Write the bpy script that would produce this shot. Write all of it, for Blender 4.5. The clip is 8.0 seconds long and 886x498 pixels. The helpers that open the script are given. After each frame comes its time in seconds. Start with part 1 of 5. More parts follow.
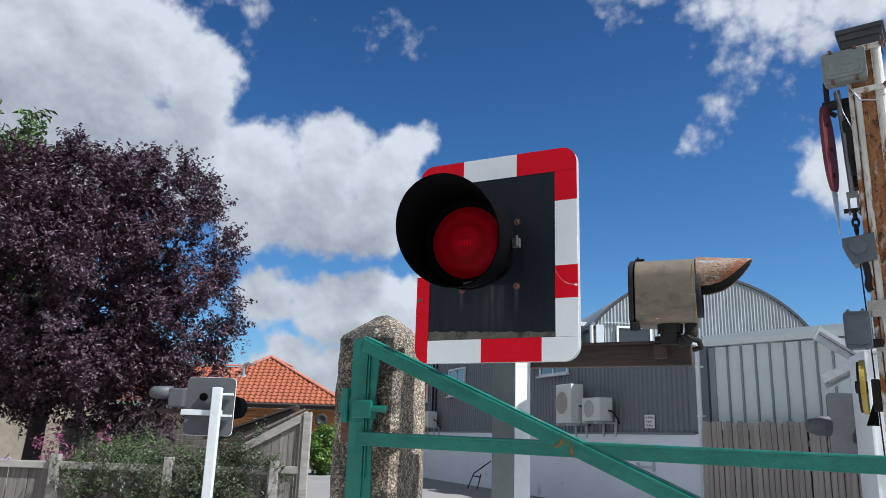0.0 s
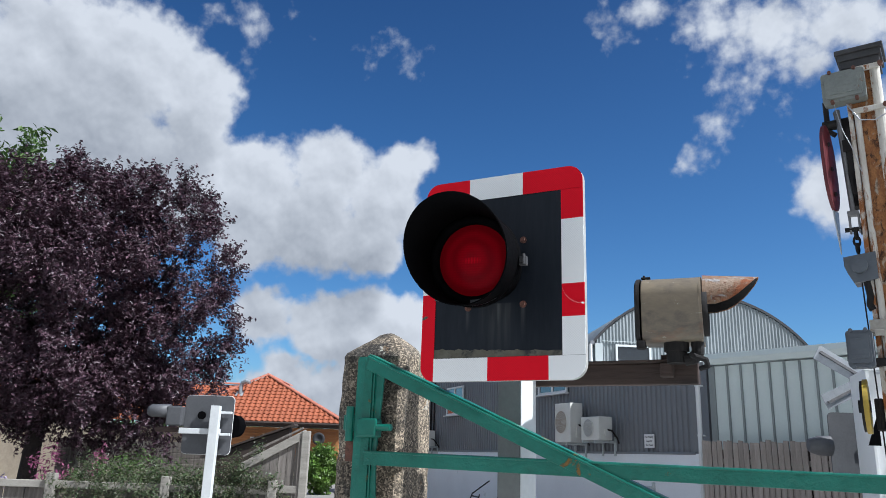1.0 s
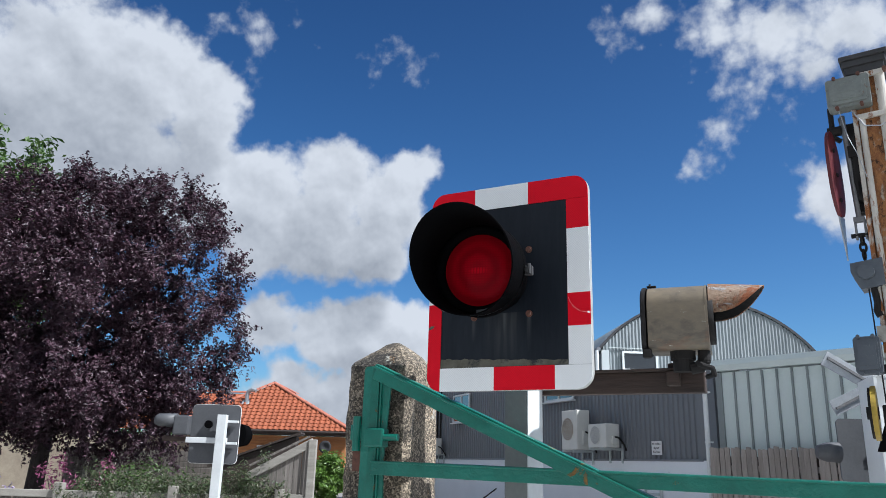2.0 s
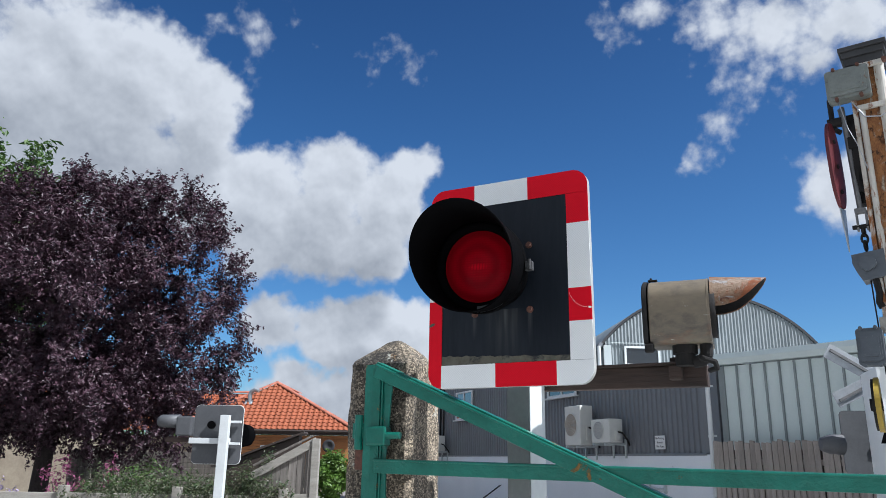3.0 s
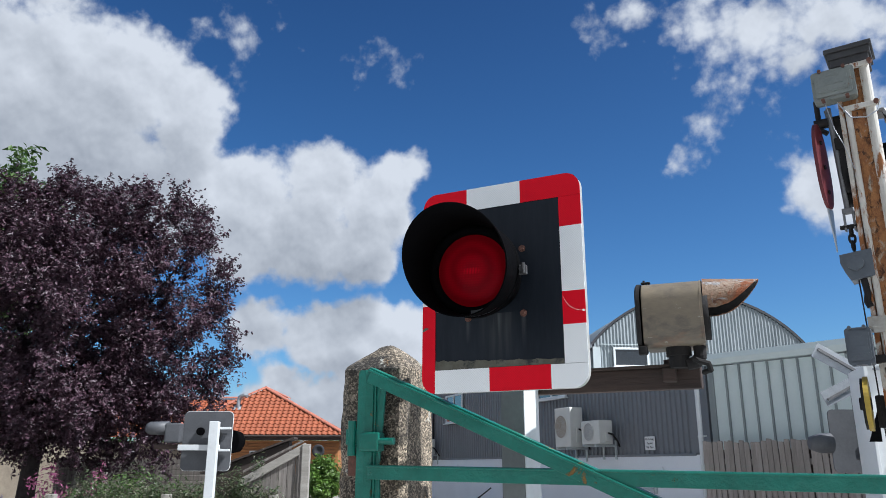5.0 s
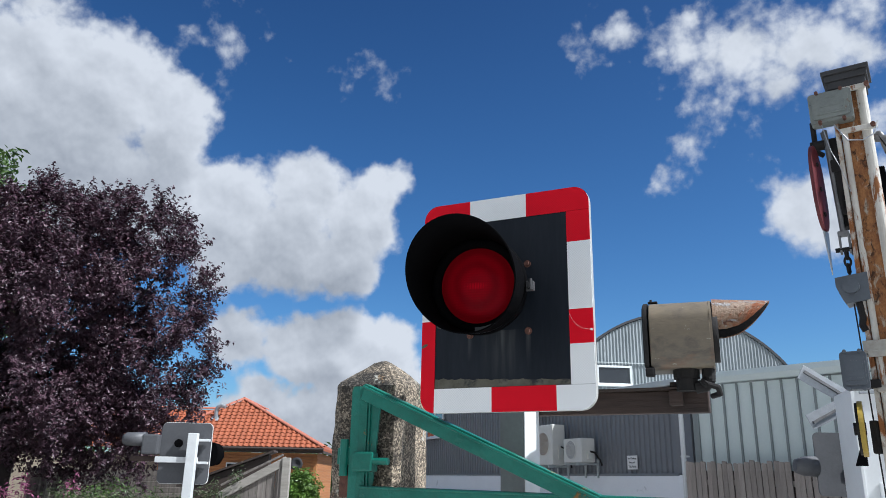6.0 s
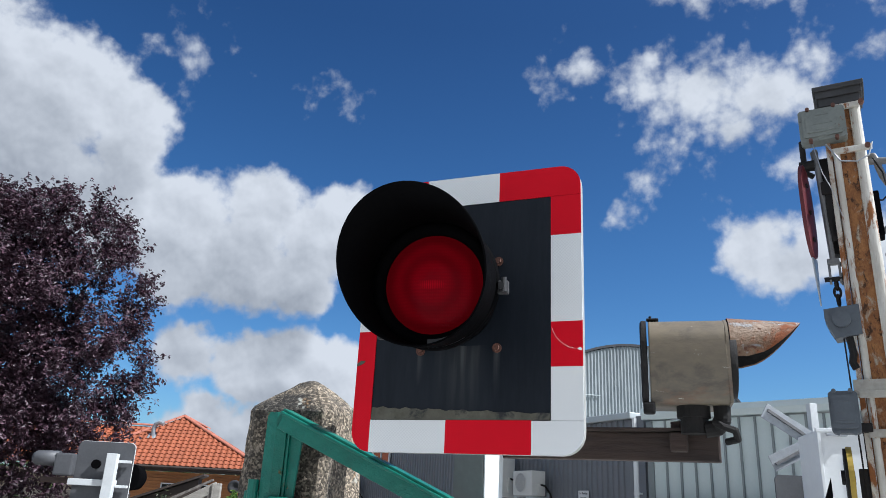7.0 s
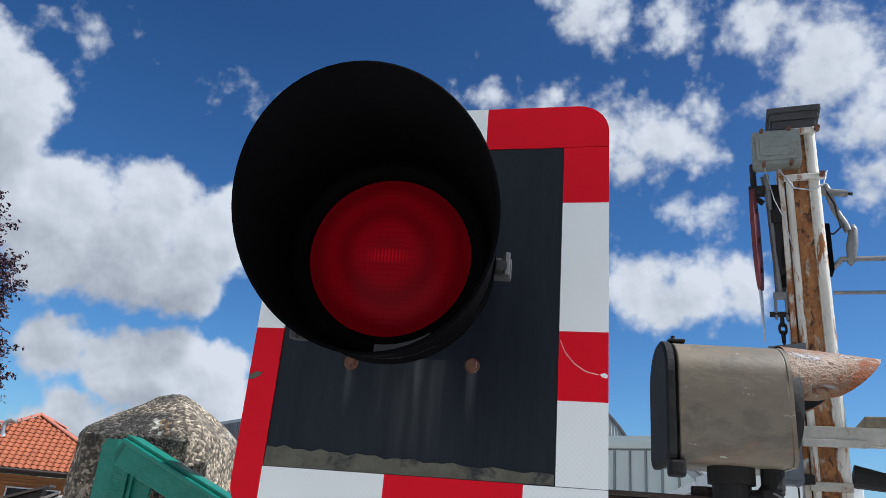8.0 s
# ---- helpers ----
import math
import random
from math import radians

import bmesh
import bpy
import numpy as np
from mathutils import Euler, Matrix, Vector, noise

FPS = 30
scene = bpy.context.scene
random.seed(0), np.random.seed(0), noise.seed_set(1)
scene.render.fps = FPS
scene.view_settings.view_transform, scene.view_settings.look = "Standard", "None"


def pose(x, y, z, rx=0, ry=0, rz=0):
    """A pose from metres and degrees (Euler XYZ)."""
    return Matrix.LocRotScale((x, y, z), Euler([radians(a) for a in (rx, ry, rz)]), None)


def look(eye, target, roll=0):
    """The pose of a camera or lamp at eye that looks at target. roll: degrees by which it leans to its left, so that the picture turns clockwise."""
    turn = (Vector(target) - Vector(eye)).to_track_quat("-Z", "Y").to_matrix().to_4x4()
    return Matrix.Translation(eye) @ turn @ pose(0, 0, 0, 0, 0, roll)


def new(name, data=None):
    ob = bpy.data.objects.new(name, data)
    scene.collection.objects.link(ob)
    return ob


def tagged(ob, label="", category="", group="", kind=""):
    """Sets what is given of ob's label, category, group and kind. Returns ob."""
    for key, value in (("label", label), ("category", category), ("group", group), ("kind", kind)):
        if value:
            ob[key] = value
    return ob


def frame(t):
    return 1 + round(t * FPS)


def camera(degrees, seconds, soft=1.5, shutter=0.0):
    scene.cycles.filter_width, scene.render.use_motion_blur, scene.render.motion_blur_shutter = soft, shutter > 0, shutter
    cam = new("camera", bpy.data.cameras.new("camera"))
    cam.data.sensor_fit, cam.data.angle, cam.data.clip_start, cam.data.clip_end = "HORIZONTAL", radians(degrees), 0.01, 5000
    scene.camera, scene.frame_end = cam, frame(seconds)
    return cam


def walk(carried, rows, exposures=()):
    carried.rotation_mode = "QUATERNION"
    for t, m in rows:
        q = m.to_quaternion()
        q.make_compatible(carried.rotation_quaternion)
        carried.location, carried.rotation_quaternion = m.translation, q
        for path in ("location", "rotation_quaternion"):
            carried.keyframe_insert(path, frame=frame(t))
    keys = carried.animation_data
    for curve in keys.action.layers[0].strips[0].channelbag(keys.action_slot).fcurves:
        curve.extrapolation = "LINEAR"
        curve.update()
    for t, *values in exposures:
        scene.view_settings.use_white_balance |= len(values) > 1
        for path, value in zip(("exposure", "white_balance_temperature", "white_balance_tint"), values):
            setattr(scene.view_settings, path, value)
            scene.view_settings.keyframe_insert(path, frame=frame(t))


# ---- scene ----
cam = camera(61.1, 8.0, soft=0.7)
PATH = [
    (0, (0.0, 0.0, 1.35), (-1.276, 1.46, 1.84), 1.8),
    (0.5, (-0.012, 0.003, 1.348), (-1.28, 1.462, 1.862), 1.9),
    (1, (-0.022, -0.019, 1.348), (-1.287, 1.435, 1.885), 1.9),
    (1.5, (-0.014, -0.033, 1.354), (-1.282, 1.412, 1.908), 1.9),
    (3, (-0.021, -0.017, 1.356), (-1.296, 1.423, 1.904), 0.9),
    (3.5, (-0.017, -0.024, 1.357), (-1.286, 1.423, 1.901), 0.4),
    (4, (-0.026, -0.005, 1.361), (-1.291, 1.446, 1.906), 0.1),
    (5.5, (-0.064, -0.026, 1.365), (-1.298, 1.441, 1.935), 0.5),
    (6, (-0.149, 0.007, 1.388), (-1.357, 1.487, 1.979), 1.1),
    (6.5, (-0.263, 0.219, 1.432), (-1.429, 1.722, 2.049), 1.9),
    (7, (-0.486, 0.463, 1.472), (-1.592, 1.995, 2.128), 2.8),
    (7.5, (-0.772, 0.67, 1.567), (-1.762, 2.266, 2.255), 3.7),
    (8, (-0.943, 0.944, 1.597), (-1.806, 2.602, 2.309), 5.0),
]
walk(cam, [(t, look(eye, target, roll)) for t, eye, target, roll in PATH], exposures=[(0, 0.67, 5680, 10)])

# ---- world, sun ----
SUN_AZ, SUN_EL = 15.0, 50.0          # degrees from +x towards +y, and above the horizon
SUN = Vector((math.cos(radians(SUN_AZ)) * math.cos(radians(SUN_EL)), math.sin(radians(SUN_AZ)) * math.cos(radians(SUN_EL)), math.sin(radians(SUN_EL))))
sun_lamp = new("sun", bpy.data.lights.new("sun", "SUN"))
sun_lamp.data.energy, sun_lamp.data.angle, sun_lamp.data.color = 4.8, radians(0.53), (1.0, 0.95, 0.87)
sun_lamp.matrix_world = look(SUN * 50, (0, 0, 0))

# cumulus: puffs as degrees left of +y, degrees up, radius in degrees, weight
BANK = [(70.6, 24.4, 7.7, 1), (65.5, 26.3, 4.5, 1), (61.2, 24.9, 3.9, 1), (70.4, 19.1, 6.4, 1), (65.3, 19.6, 5.6, 1), (60.4, 18.7, 5.2, 1), (56.0, 20.0, 3.9, 1), (50.3, 20.9, 3.2, 1), (46.2, 19.3, 3.7, 1), (51.8, 17.0, 4.7, 1), (56.0, 15.9, 3.9, 1), (47.4, 16.0, 3.2, 1), (44.9, 20.9, 2.6, 0.9), (43.2, 22.0, 1.9, 0.55)]
LOW = [(46.3, 9.5, 3.9, 1), (50.2, 8.9, 3.2, 1), (43.2, 9.5, 3.3, 1), (54.5, 9.6, 2.4, 0.8), (46.1, 6.5, 4.2, 1), (42.7, 5.7, 3.8, 1), (53.1, 4.5, 3.3, 1), (48.9, 4.0, 3.6, 1)]
WISPS = [(72.8, 28.7, 4.7, 0.8), (57.8, 31.6, 3.4, 0.32), (45.5, 29.8, 2.0, 0.28)]
EAST = [(19.3, 31.0, 3.2, 0.65), (15.6, 29.8, 4.4, 0.85), (10.9, 29.0, 4.4, 0.9), (7.5, 29.2, 4.4, 0.8), (25.0, 32.2, 2.8, 0.34), (15.2, 27.2, 3.0, 0.65), (12.4, 26.8, 3.0, 0.6), (17.4, 26.2, 2.0, 0.45), (18.6, 24.9, 2.0, 0.42), (19.6, 23.5, 2.2, 0.46), (20.9, 22.3, 2.3, 0.46), (22.0, 21.4, 1.7, 0.36), (12.3, 18.6, 3.2, 1.3), (10.6, 17.6, 3.0, 1.3), (14.1, 22.7, 2.2, 0.34), (8.0, 18.4, 3.3, 1.3), (4.4, 18.6, 2.8, 1.2), (7.9, 23.0, 2.4, 0.42)]
HIGH_EAST = [(-2.8, 33.2, 5.6, 1), (-6.1, 29.2, 3.9, 0.9), (1.9, 36.6, 3.4, 0.8), (8.7, 37.5, 3.4, 0.8), (16.1, 38.3, 3.9, 0.8), (-4.8, 25.3, 3.0, 0.7), (6.3, 22.9, 2.6, 0.6), (23.9, 32.4, 2.6, 0.7), (18.9, 32.3, 1.7, 0.8)]


def nd(tree, kind, links=None, **props):
    """A node with its properties set and its inputs linked or filled."""
    n = tree.nodes.new(kind)
    for k, v in props.items():
        setattr(n, k, v)
    for k, v in (links or {}).items():
        if isinstance(v, bpy.types.NodeSocket):
            tree.links.new(v, n.inputs[k])
        else:
            n.inputs[k].default_value = v
    return n


def math_node(tree, op, a, b=0.0, c=None, clamp=False):
    links = {0: a, 1: b}
    if c is not None:
        links[2] = c
    return nd(tree, "ShaderNodeMath", links, operation=op, use_clamp=clamp).outputs[0]


def cloud_mass():
    """The broad bodies of the clouds: above 0 inside, towards 1 well inside."""
    g = bpy.data.node_groups.new("cloud_mass", "ShaderNodeTree")
    g.interface.new_socket("Vector", in_out="INPUT", socket_type="NodeSocketVector")
    g.interface.new_socket("Mass", in_out="OUTPUT", socket_type="NodeSocketFloat")
    gi, go = g.nodes.new("NodeGroupInput"), g.nodes.new("NodeGroupOutput")
    d = gi.outputs[0]
    for sc, amt in ((9.0, 0.05), (30.0, 0.024)):
        nz = nd(g, "ShaderNodeTexNoise", {"Vector": d, "Scale": sc, "Detail": 3.0})
        off = nd(g, "ShaderNodeVectorMath", {0: nz.outputs["Color"], 1: (0.5, 0.5, 0.5)}, operation="SUBTRACT")
        off = nd(g, "ShaderNodeVectorMath", {0: off.outputs[0], "Scale": amt}, operation="SCALE")
        d = nd(g, "ShaderNodeVectorMath", {0: d, 1: off.outputs[0]}, operation="ADD").outputs[0]
    total = None
    for gain, (az, el, r, w) in [(2.0, c) for c in BANK + LOW] + [(1.0, c) for c in WISPS] + [(1.05, c) for c in EAST + HIGH_EAST]:
        a, e = radians(az), radians(el)
        c = (-math.sin(a) * math.cos(e), math.cos(a) * math.cos(e), math.sin(e))
        dist = nd(g, "ShaderNodeVectorMath", {0: d, 1: c}, operation="DISTANCE").outputs["Value"]
        k = gain * w if w > 0.5 else w       # full clouds stay closed inside, wisps stay thin
        v = math_node(g, "MULTIPLY_ADD", dist, -k / radians(r * 1.04), k)
        total = v if total is None else math_node(g, "SMOOTH_MAX", total, v, 0.3)
    # bright cloud added over the unseen sky behind the camera, as fill light
    away = nd(g, "ShaderNodeVectorMath", {0: d, 1: (0.55, -0.84, 0.0)}, operation="DOT_PRODUCT").outputs["Value"]
    wide = nd(g, "ShaderNodeTexNoise", {"Vector": d, "Scale": 2.6, "Detail": 3.0}).outputs["Fac"]
    fill_cloud = math_node(g, "MULTIPLY_ADD", wide, 5.0, -1.4)
    fill_cloud = math_node(g, "MINIMUM", fill_cloud, math_node(g, "MULTIPLY_ADD", away, 3.0, 0.4))
    fill_cloud = math_node(g, "MINIMUM", fill_cloud, 0.75)
    g.links.new(math_node(g, "MINIMUM", math_node(g, "MAXIMUM", total, fill_cloud), 1.3), go.inputs[0])
    return g


def make_world():
    w = bpy.data.worlds.new("sky")
    scene.world = w
    w.use_nodes = True
    t = w.node_tree
    t.nodes.clear()
    d = nd(t, "ShaderNodeTexCoord").outputs["Generated"]
    d = nd(t, "ShaderNodeVectorMath", {0: d}, operation="NORMALIZE").outputs[0]
    # clear air: deep blue overhead, paler towards the horizon
    sky = nd(t, "ShaderNodeTexSky", sky_type="NISHITA", sun_disc=False, sun_elevation=radians(SUN_EL), sun_rotation=radians(90 - SUN_AZ), air_density=1.0, dust_density=1.0, ozone_density=2.0)
    sky_c = nd(t, "ShaderNodeHueSaturation", {"Saturation": 1.22, "Value": SKY_GAIN, "Color": sky.outputs[0]}).outputs[0]
    high = nd(t, "ShaderNodeSeparateXYZ", {0: d}).outputs[2]
    tint = nd(t, "ShaderNodeMapRange", {"Value": high, "From Min": 0.12, "From Max": 0.58, "To Min": 0.0, "To Max": 1.0}).outputs[0]
    tint = nd(t, "ShaderNodeMix", {0: tint, 6: (1.05, 1.35, 1.52, 1), 7: (0.68, 0.82, 0.98, 1)}, data_type="RGBA").outputs[2]
    sky_c = nd(t, "ShaderNodeMix", {0: 1.0, 6: sky_c, 7: tint}, data_type="RGBA", blend_type="MULTIPLY").outputs[2]
    field = cloud_mass()

    def mass(v):
        n = nd(t, "ShaderNodeGroup", node_tree=field)
        t.links.new(v, n.inputs[0])
        return n.outputs[0]

    def moved(k):
        return nd(t, "ShaderNodeVectorMath", {0: d, 1: Vector((SUN.x * 0.6, SUN.y * 0.6, 1.0)).normalized() * k}, operation="ADD").outputs[0]

    def grain(v, scale, detail, rough):
        return nd(t, "ShaderNodeTexNoise", {"Vector": v, "Scale": scale, "Detail": detail, "Roughness": rough}).outputs["Fac"]

    here = mass(d)
    ragged = math_node(t, "MULTIPLY_ADD", grain(d, 21.0, 10.0, 0.62), 1.35, -0.675)
    puff = nd(t, "ShaderNodeTexVoronoi", {"Vector": d, "Scale": 30.0, "Detail": 2.0, "Roughness": 0.55, "Smoothness": 0.6}, feature="SMOOTH_F1").outputs["Distance"]
    edge = math_node(t, "ADD", math_node(t, "ADD", here, ragged), math_node(t, "MULTIPLY_ADD", puff, -0.45, 0.19))
    mask = nd(t, "ShaderNodeMapRange", {"Value": edge, "From Min": -0.09, "From Max": 0.55, "To Min": 0.0, "To Max": 1.0}, interpolation_type="SMOOTHSTEP").outputs[0]
    # how much cloud lies between a place and the sun above it
    depth = None
    for k, wt in ((0.035, 0.22), (0.080, 0.34), (0.135, 0.20)):
        v = nd(t, "ShaderNodeMapRange", {"Value": mass(moved(k)), "From Min": 0.0, "From Max": 0.95, "To Min": 0.0, "To Max": wt}, interpolation_type="SMOOTHSTEP").outputs[0]
        depth = v if depth is None else math_node(t, "ADD", depth, v)
    relief = math_node(t, "SUBTRACT", grain(moved(0.026), 12.0, 4.0, 0.5), grain(d, 12.0, 4.0, 0.5))
    fine_relief = math_node(t, "SUBTRACT", grain(moved(0.007), 48.0, 4.0, 0.6), grain(d, 48.0, 4.0, 0.6))
    shade = math_node(t, "MULTIPLY_ADD", relief, 1.25, math_node(t, "MULTIPLY_ADD", fine_relief, 0.28, depth), clamp=True)
    lit = tuple(c * CLOUD_GAIN for c in (0.83, 0.825, 0.81))
    dim = tuple(c * CLOUD_GAIN for c in (0.40, 0.415, 0.435))
    body = nd(t, "ShaderNodeMix", {0: shade, 6: (*lit, 1), 7: (*dim, 1)}, data_type="RGBA").outputs[2]
    col = nd(t, "ShaderNodeMix", {0: mask, 6: sky_c, 7: body}, data_type="RGBA").outputs[2]
    bg = nd(t, "ShaderNodeBackground", {"Color": col, "Strength": 0.1})
    nd(t, "ShaderNodeOutputWorld", {"Surface": bg.outputs[0]})


SKY_GAIN, CLOUD_GAIN = 0.495, 5.55
make_world()


# ---- materials ----
def surface(name, base, second=None, scale=6.0, rough=0.6, metal=0.0, bump=0.15, grain=60.0, patches=(), stretch=(1, 1, 1), per_piece=0.0, spread=(0.35, 0.65), sheen=0.5):
    """Base colour mottled with a second one at two scales; patches: (colour, scale, low, high, roughness, metal) laid on by thresholded noise."""
    m = bpy.data.materials.new(name)
    m.use_nodes = True
    t = m.node_tree
    b = t.nodes["Principled BSDF"]
    second = second or tuple(c * 0.7 for c in base)
    co = nd(t, "ShaderNodeTexCoord").outputs["Object"]
    info = nd(t, "ShaderNodeObjectInfo").outputs["Random"]
    co = nd(t, "ShaderNodeMapping", {"Vector": co, "Scale": stretch}).outputs[0]
    big = nd(t, "ShaderNodeTexNoise", {"Vector": co, "Scale": scale, "Detail": 5.0, "Roughness": 0.6}).outputs["Fac"]
    fine = nd(t, "ShaderNodeTexNoise", {"Vector": co, "Scale": grain, "Detail": 4.0, "Roughness": 0.65}).outputs["Fac"]
    mix = math_node(t, "ADD", math_node(t, "MULTIPLY", big, 0.65), math_node(t, "MULTIPLY", fine, 0.35))
    mix = nd(t, "ShaderNodeMapRange", {"Value": mix, "From Min": spread[0], "From Max": spread[1]}).outputs[0]
    col = nd(t, "ShaderNodeMix", {0: mix, 6: (*base, 1), 7: (*second, 1)}, data_type="RGBA").outputs[2]
    if per_piece:
        val = math_node(t, "MULTIPLY_ADD", info, per_piece, 1.0 - per_piece / 2)
        col = nd(t, "ShaderNodeHueSaturation", {"Value": val, "Color": col}).outputs[0]
    ro = math_node(t, "MULTIPLY_ADD", fine, 0.2, rough - 0.1)
    me = metal
    hgt = fine
    for c, sc, lo, hi, pr, pm in patches:
        nz = nd(t, "ShaderNodeTexNoise", {"Vector": co, "Scale": sc, "Detail": 7.0, "Roughness": 0.68, "Distortion": 0.4}).outputs["Fac"]
        k = nd(t, "ShaderNodeMapRange", {"Value": nz, "From Min": lo, "From Max": hi}).outputs[0]
        c2 = nd(t, "ShaderNodeMix", {0: fine, 6: (*c, 1), 7: (*[x * 0.45 for x in c], 1)}, data_type="RGBA").outputs[2]
        col = nd(t, "ShaderNodeMix", {0: k, 6: col, 7: c2}, data_type="RGBA").outputs[2]
        ro = nd(t, "ShaderNodeMix", {0: k, 2: ro, 3: pr}).outputs[0]
        me = nd(t, "ShaderNodeMix", {0: k, 2: me, 3: pm}).outputs[0]
        hgt = math_node(t, "ADD", hgt, math_node(t, "MULTIPLY", k, 0.6))
    t.links.new(col, b.inputs["Base Color"])
    t.links.new(ro, b.inputs["Roughness"])
    if isinstance(me, bpy.types.NodeSocket):
        t.links.new(me, b.inputs["Metallic"])
    else:
        b.inputs["Metallic"].default_value = me
    b.inputs["Specular IOR Level"].default_value = sheen
    if bump:
        bn = nd(t, "ShaderNodeBump", {"Strength": bump, "Distance": 0.01, "Height": hgt})
        t.links.new(bn.outputs[0], b.inputs["Normal"])
    return m


def reflective_sheet(name, base, dark):
    """Retroreflective sheeting: a fine honeycomb in the film."""
    m = surface(name, base, dark, 5.0, 0.5, 0.0, 0.0, 9.0, spread=(0.3, 0.75), sheen=0.12)
    t = m.node_tree
    b = t.nodes["Principled BSDF"]
    co = nd(t, "ShaderNodeTexCoord").outputs["Object"]
    sep = nd(t, "ShaderNodeSeparateXYZ", {0: co})
    flat = nd(t, "ShaderNodeCombineXYZ", {0: math_node(t, "ADD", sep.outputs[0], sep.outputs[2]), 1: math_node(t, "SUBTRACT", sep.outputs[0], sep.outputs[2])}).outputs[0]
    vo = nd(t, "ShaderNodeTexVoronoi", {"Vector": flat, "Scale": 120.0, "Randomness": 0.05}, feature="DISTANCE_TO_EDGE", voronoi_dimensions="2D").outputs["Distance"]
    k = nd(t, "ShaderNodeMapRange", {"Value": vo, "From Min": 0.03, "From Max": 0.12, "To Min": 0.88, "To Max": 1.0}).outputs[0]
    old = b.inputs["Base Color"].links[0].from_socket
    col = nd(t, "ShaderNodeHueSaturation", {"Value": k, "Color": old}).outputs[0]
    t.links.new(col, b.inputs["Base Color"])
    return m


def aggregate_concrete():
    """Weathered concrete: bare pebbles of many tones in dark mortar, with lichen and soot."""
    m = surface("concrete", (0.25, 0.205, 0.15), (0.135, 0.11, 0.078), 9.0, 0.95, 0, 0.0, 110.0, patches=[((0.065, 0.058, 0.048), 3.2, 0.47, 0.60, 0.95, 0), ((0.26, 0.15, 0.06), 7.0, 0.60, 0.68, 0.95, 0)])
    t = m.node_tree
    b = t.nodes["Principled BSDF"]
    co = nd(t, "ShaderNodeTexCoord").outputs["Object"]
    vo = nd(t, "ShaderNodeTexVoronoi", {"Vector": co, "Scale": 170.0})
    tone = nd(t, "ShaderNodeSeparateColor", {0: vo.outputs["Color"]}).outputs[0]
    gain = nd(t, "ShaderNodeMapRange", {"Value": math_node(t, "POWER", tone, 2.2), "To Min": 0.36, "To Max": 2.5}).outputs[0]
    col = nd(t, "ShaderNodeHueSaturation", {"Value": gain, "Color": b.inputs["Base Color"].links[0].from_socket}).outputs[0]
    nz = nd(t, "ShaderNodeTexNoise", {"Vector": co, "Scale": 7.0, "Detail": 6.0, "Roughness": 0.7}).outputs["Fac"]
    k = nd(t, "ShaderNodeMapRange", {"Value": nz, "From Min": 0.61, "From Max": 0.65}).outputs[0]
    col = nd(t, "ShaderNodeMix", {0: math_node(t, "MULTIPLY", k, 0.8), 6: col, 7: (0.46, 0.46, 0.40, 1)}, data_type="RGBA").outputs[2]
    t.links.new(col, b.inputs["Base Color"])
    h = math_node(t, "SUBTRACT", math_node(t, "MULTIPLY", tone, 0.6), vo.outputs["Distance"])
    bn = nd(t, "ShaderNodeBump", {"Strength": 0.7, "Distance": 0.003, "Height": h})
    t.links.new(bn.outputs[0], b.inputs["Normal"])
    return m


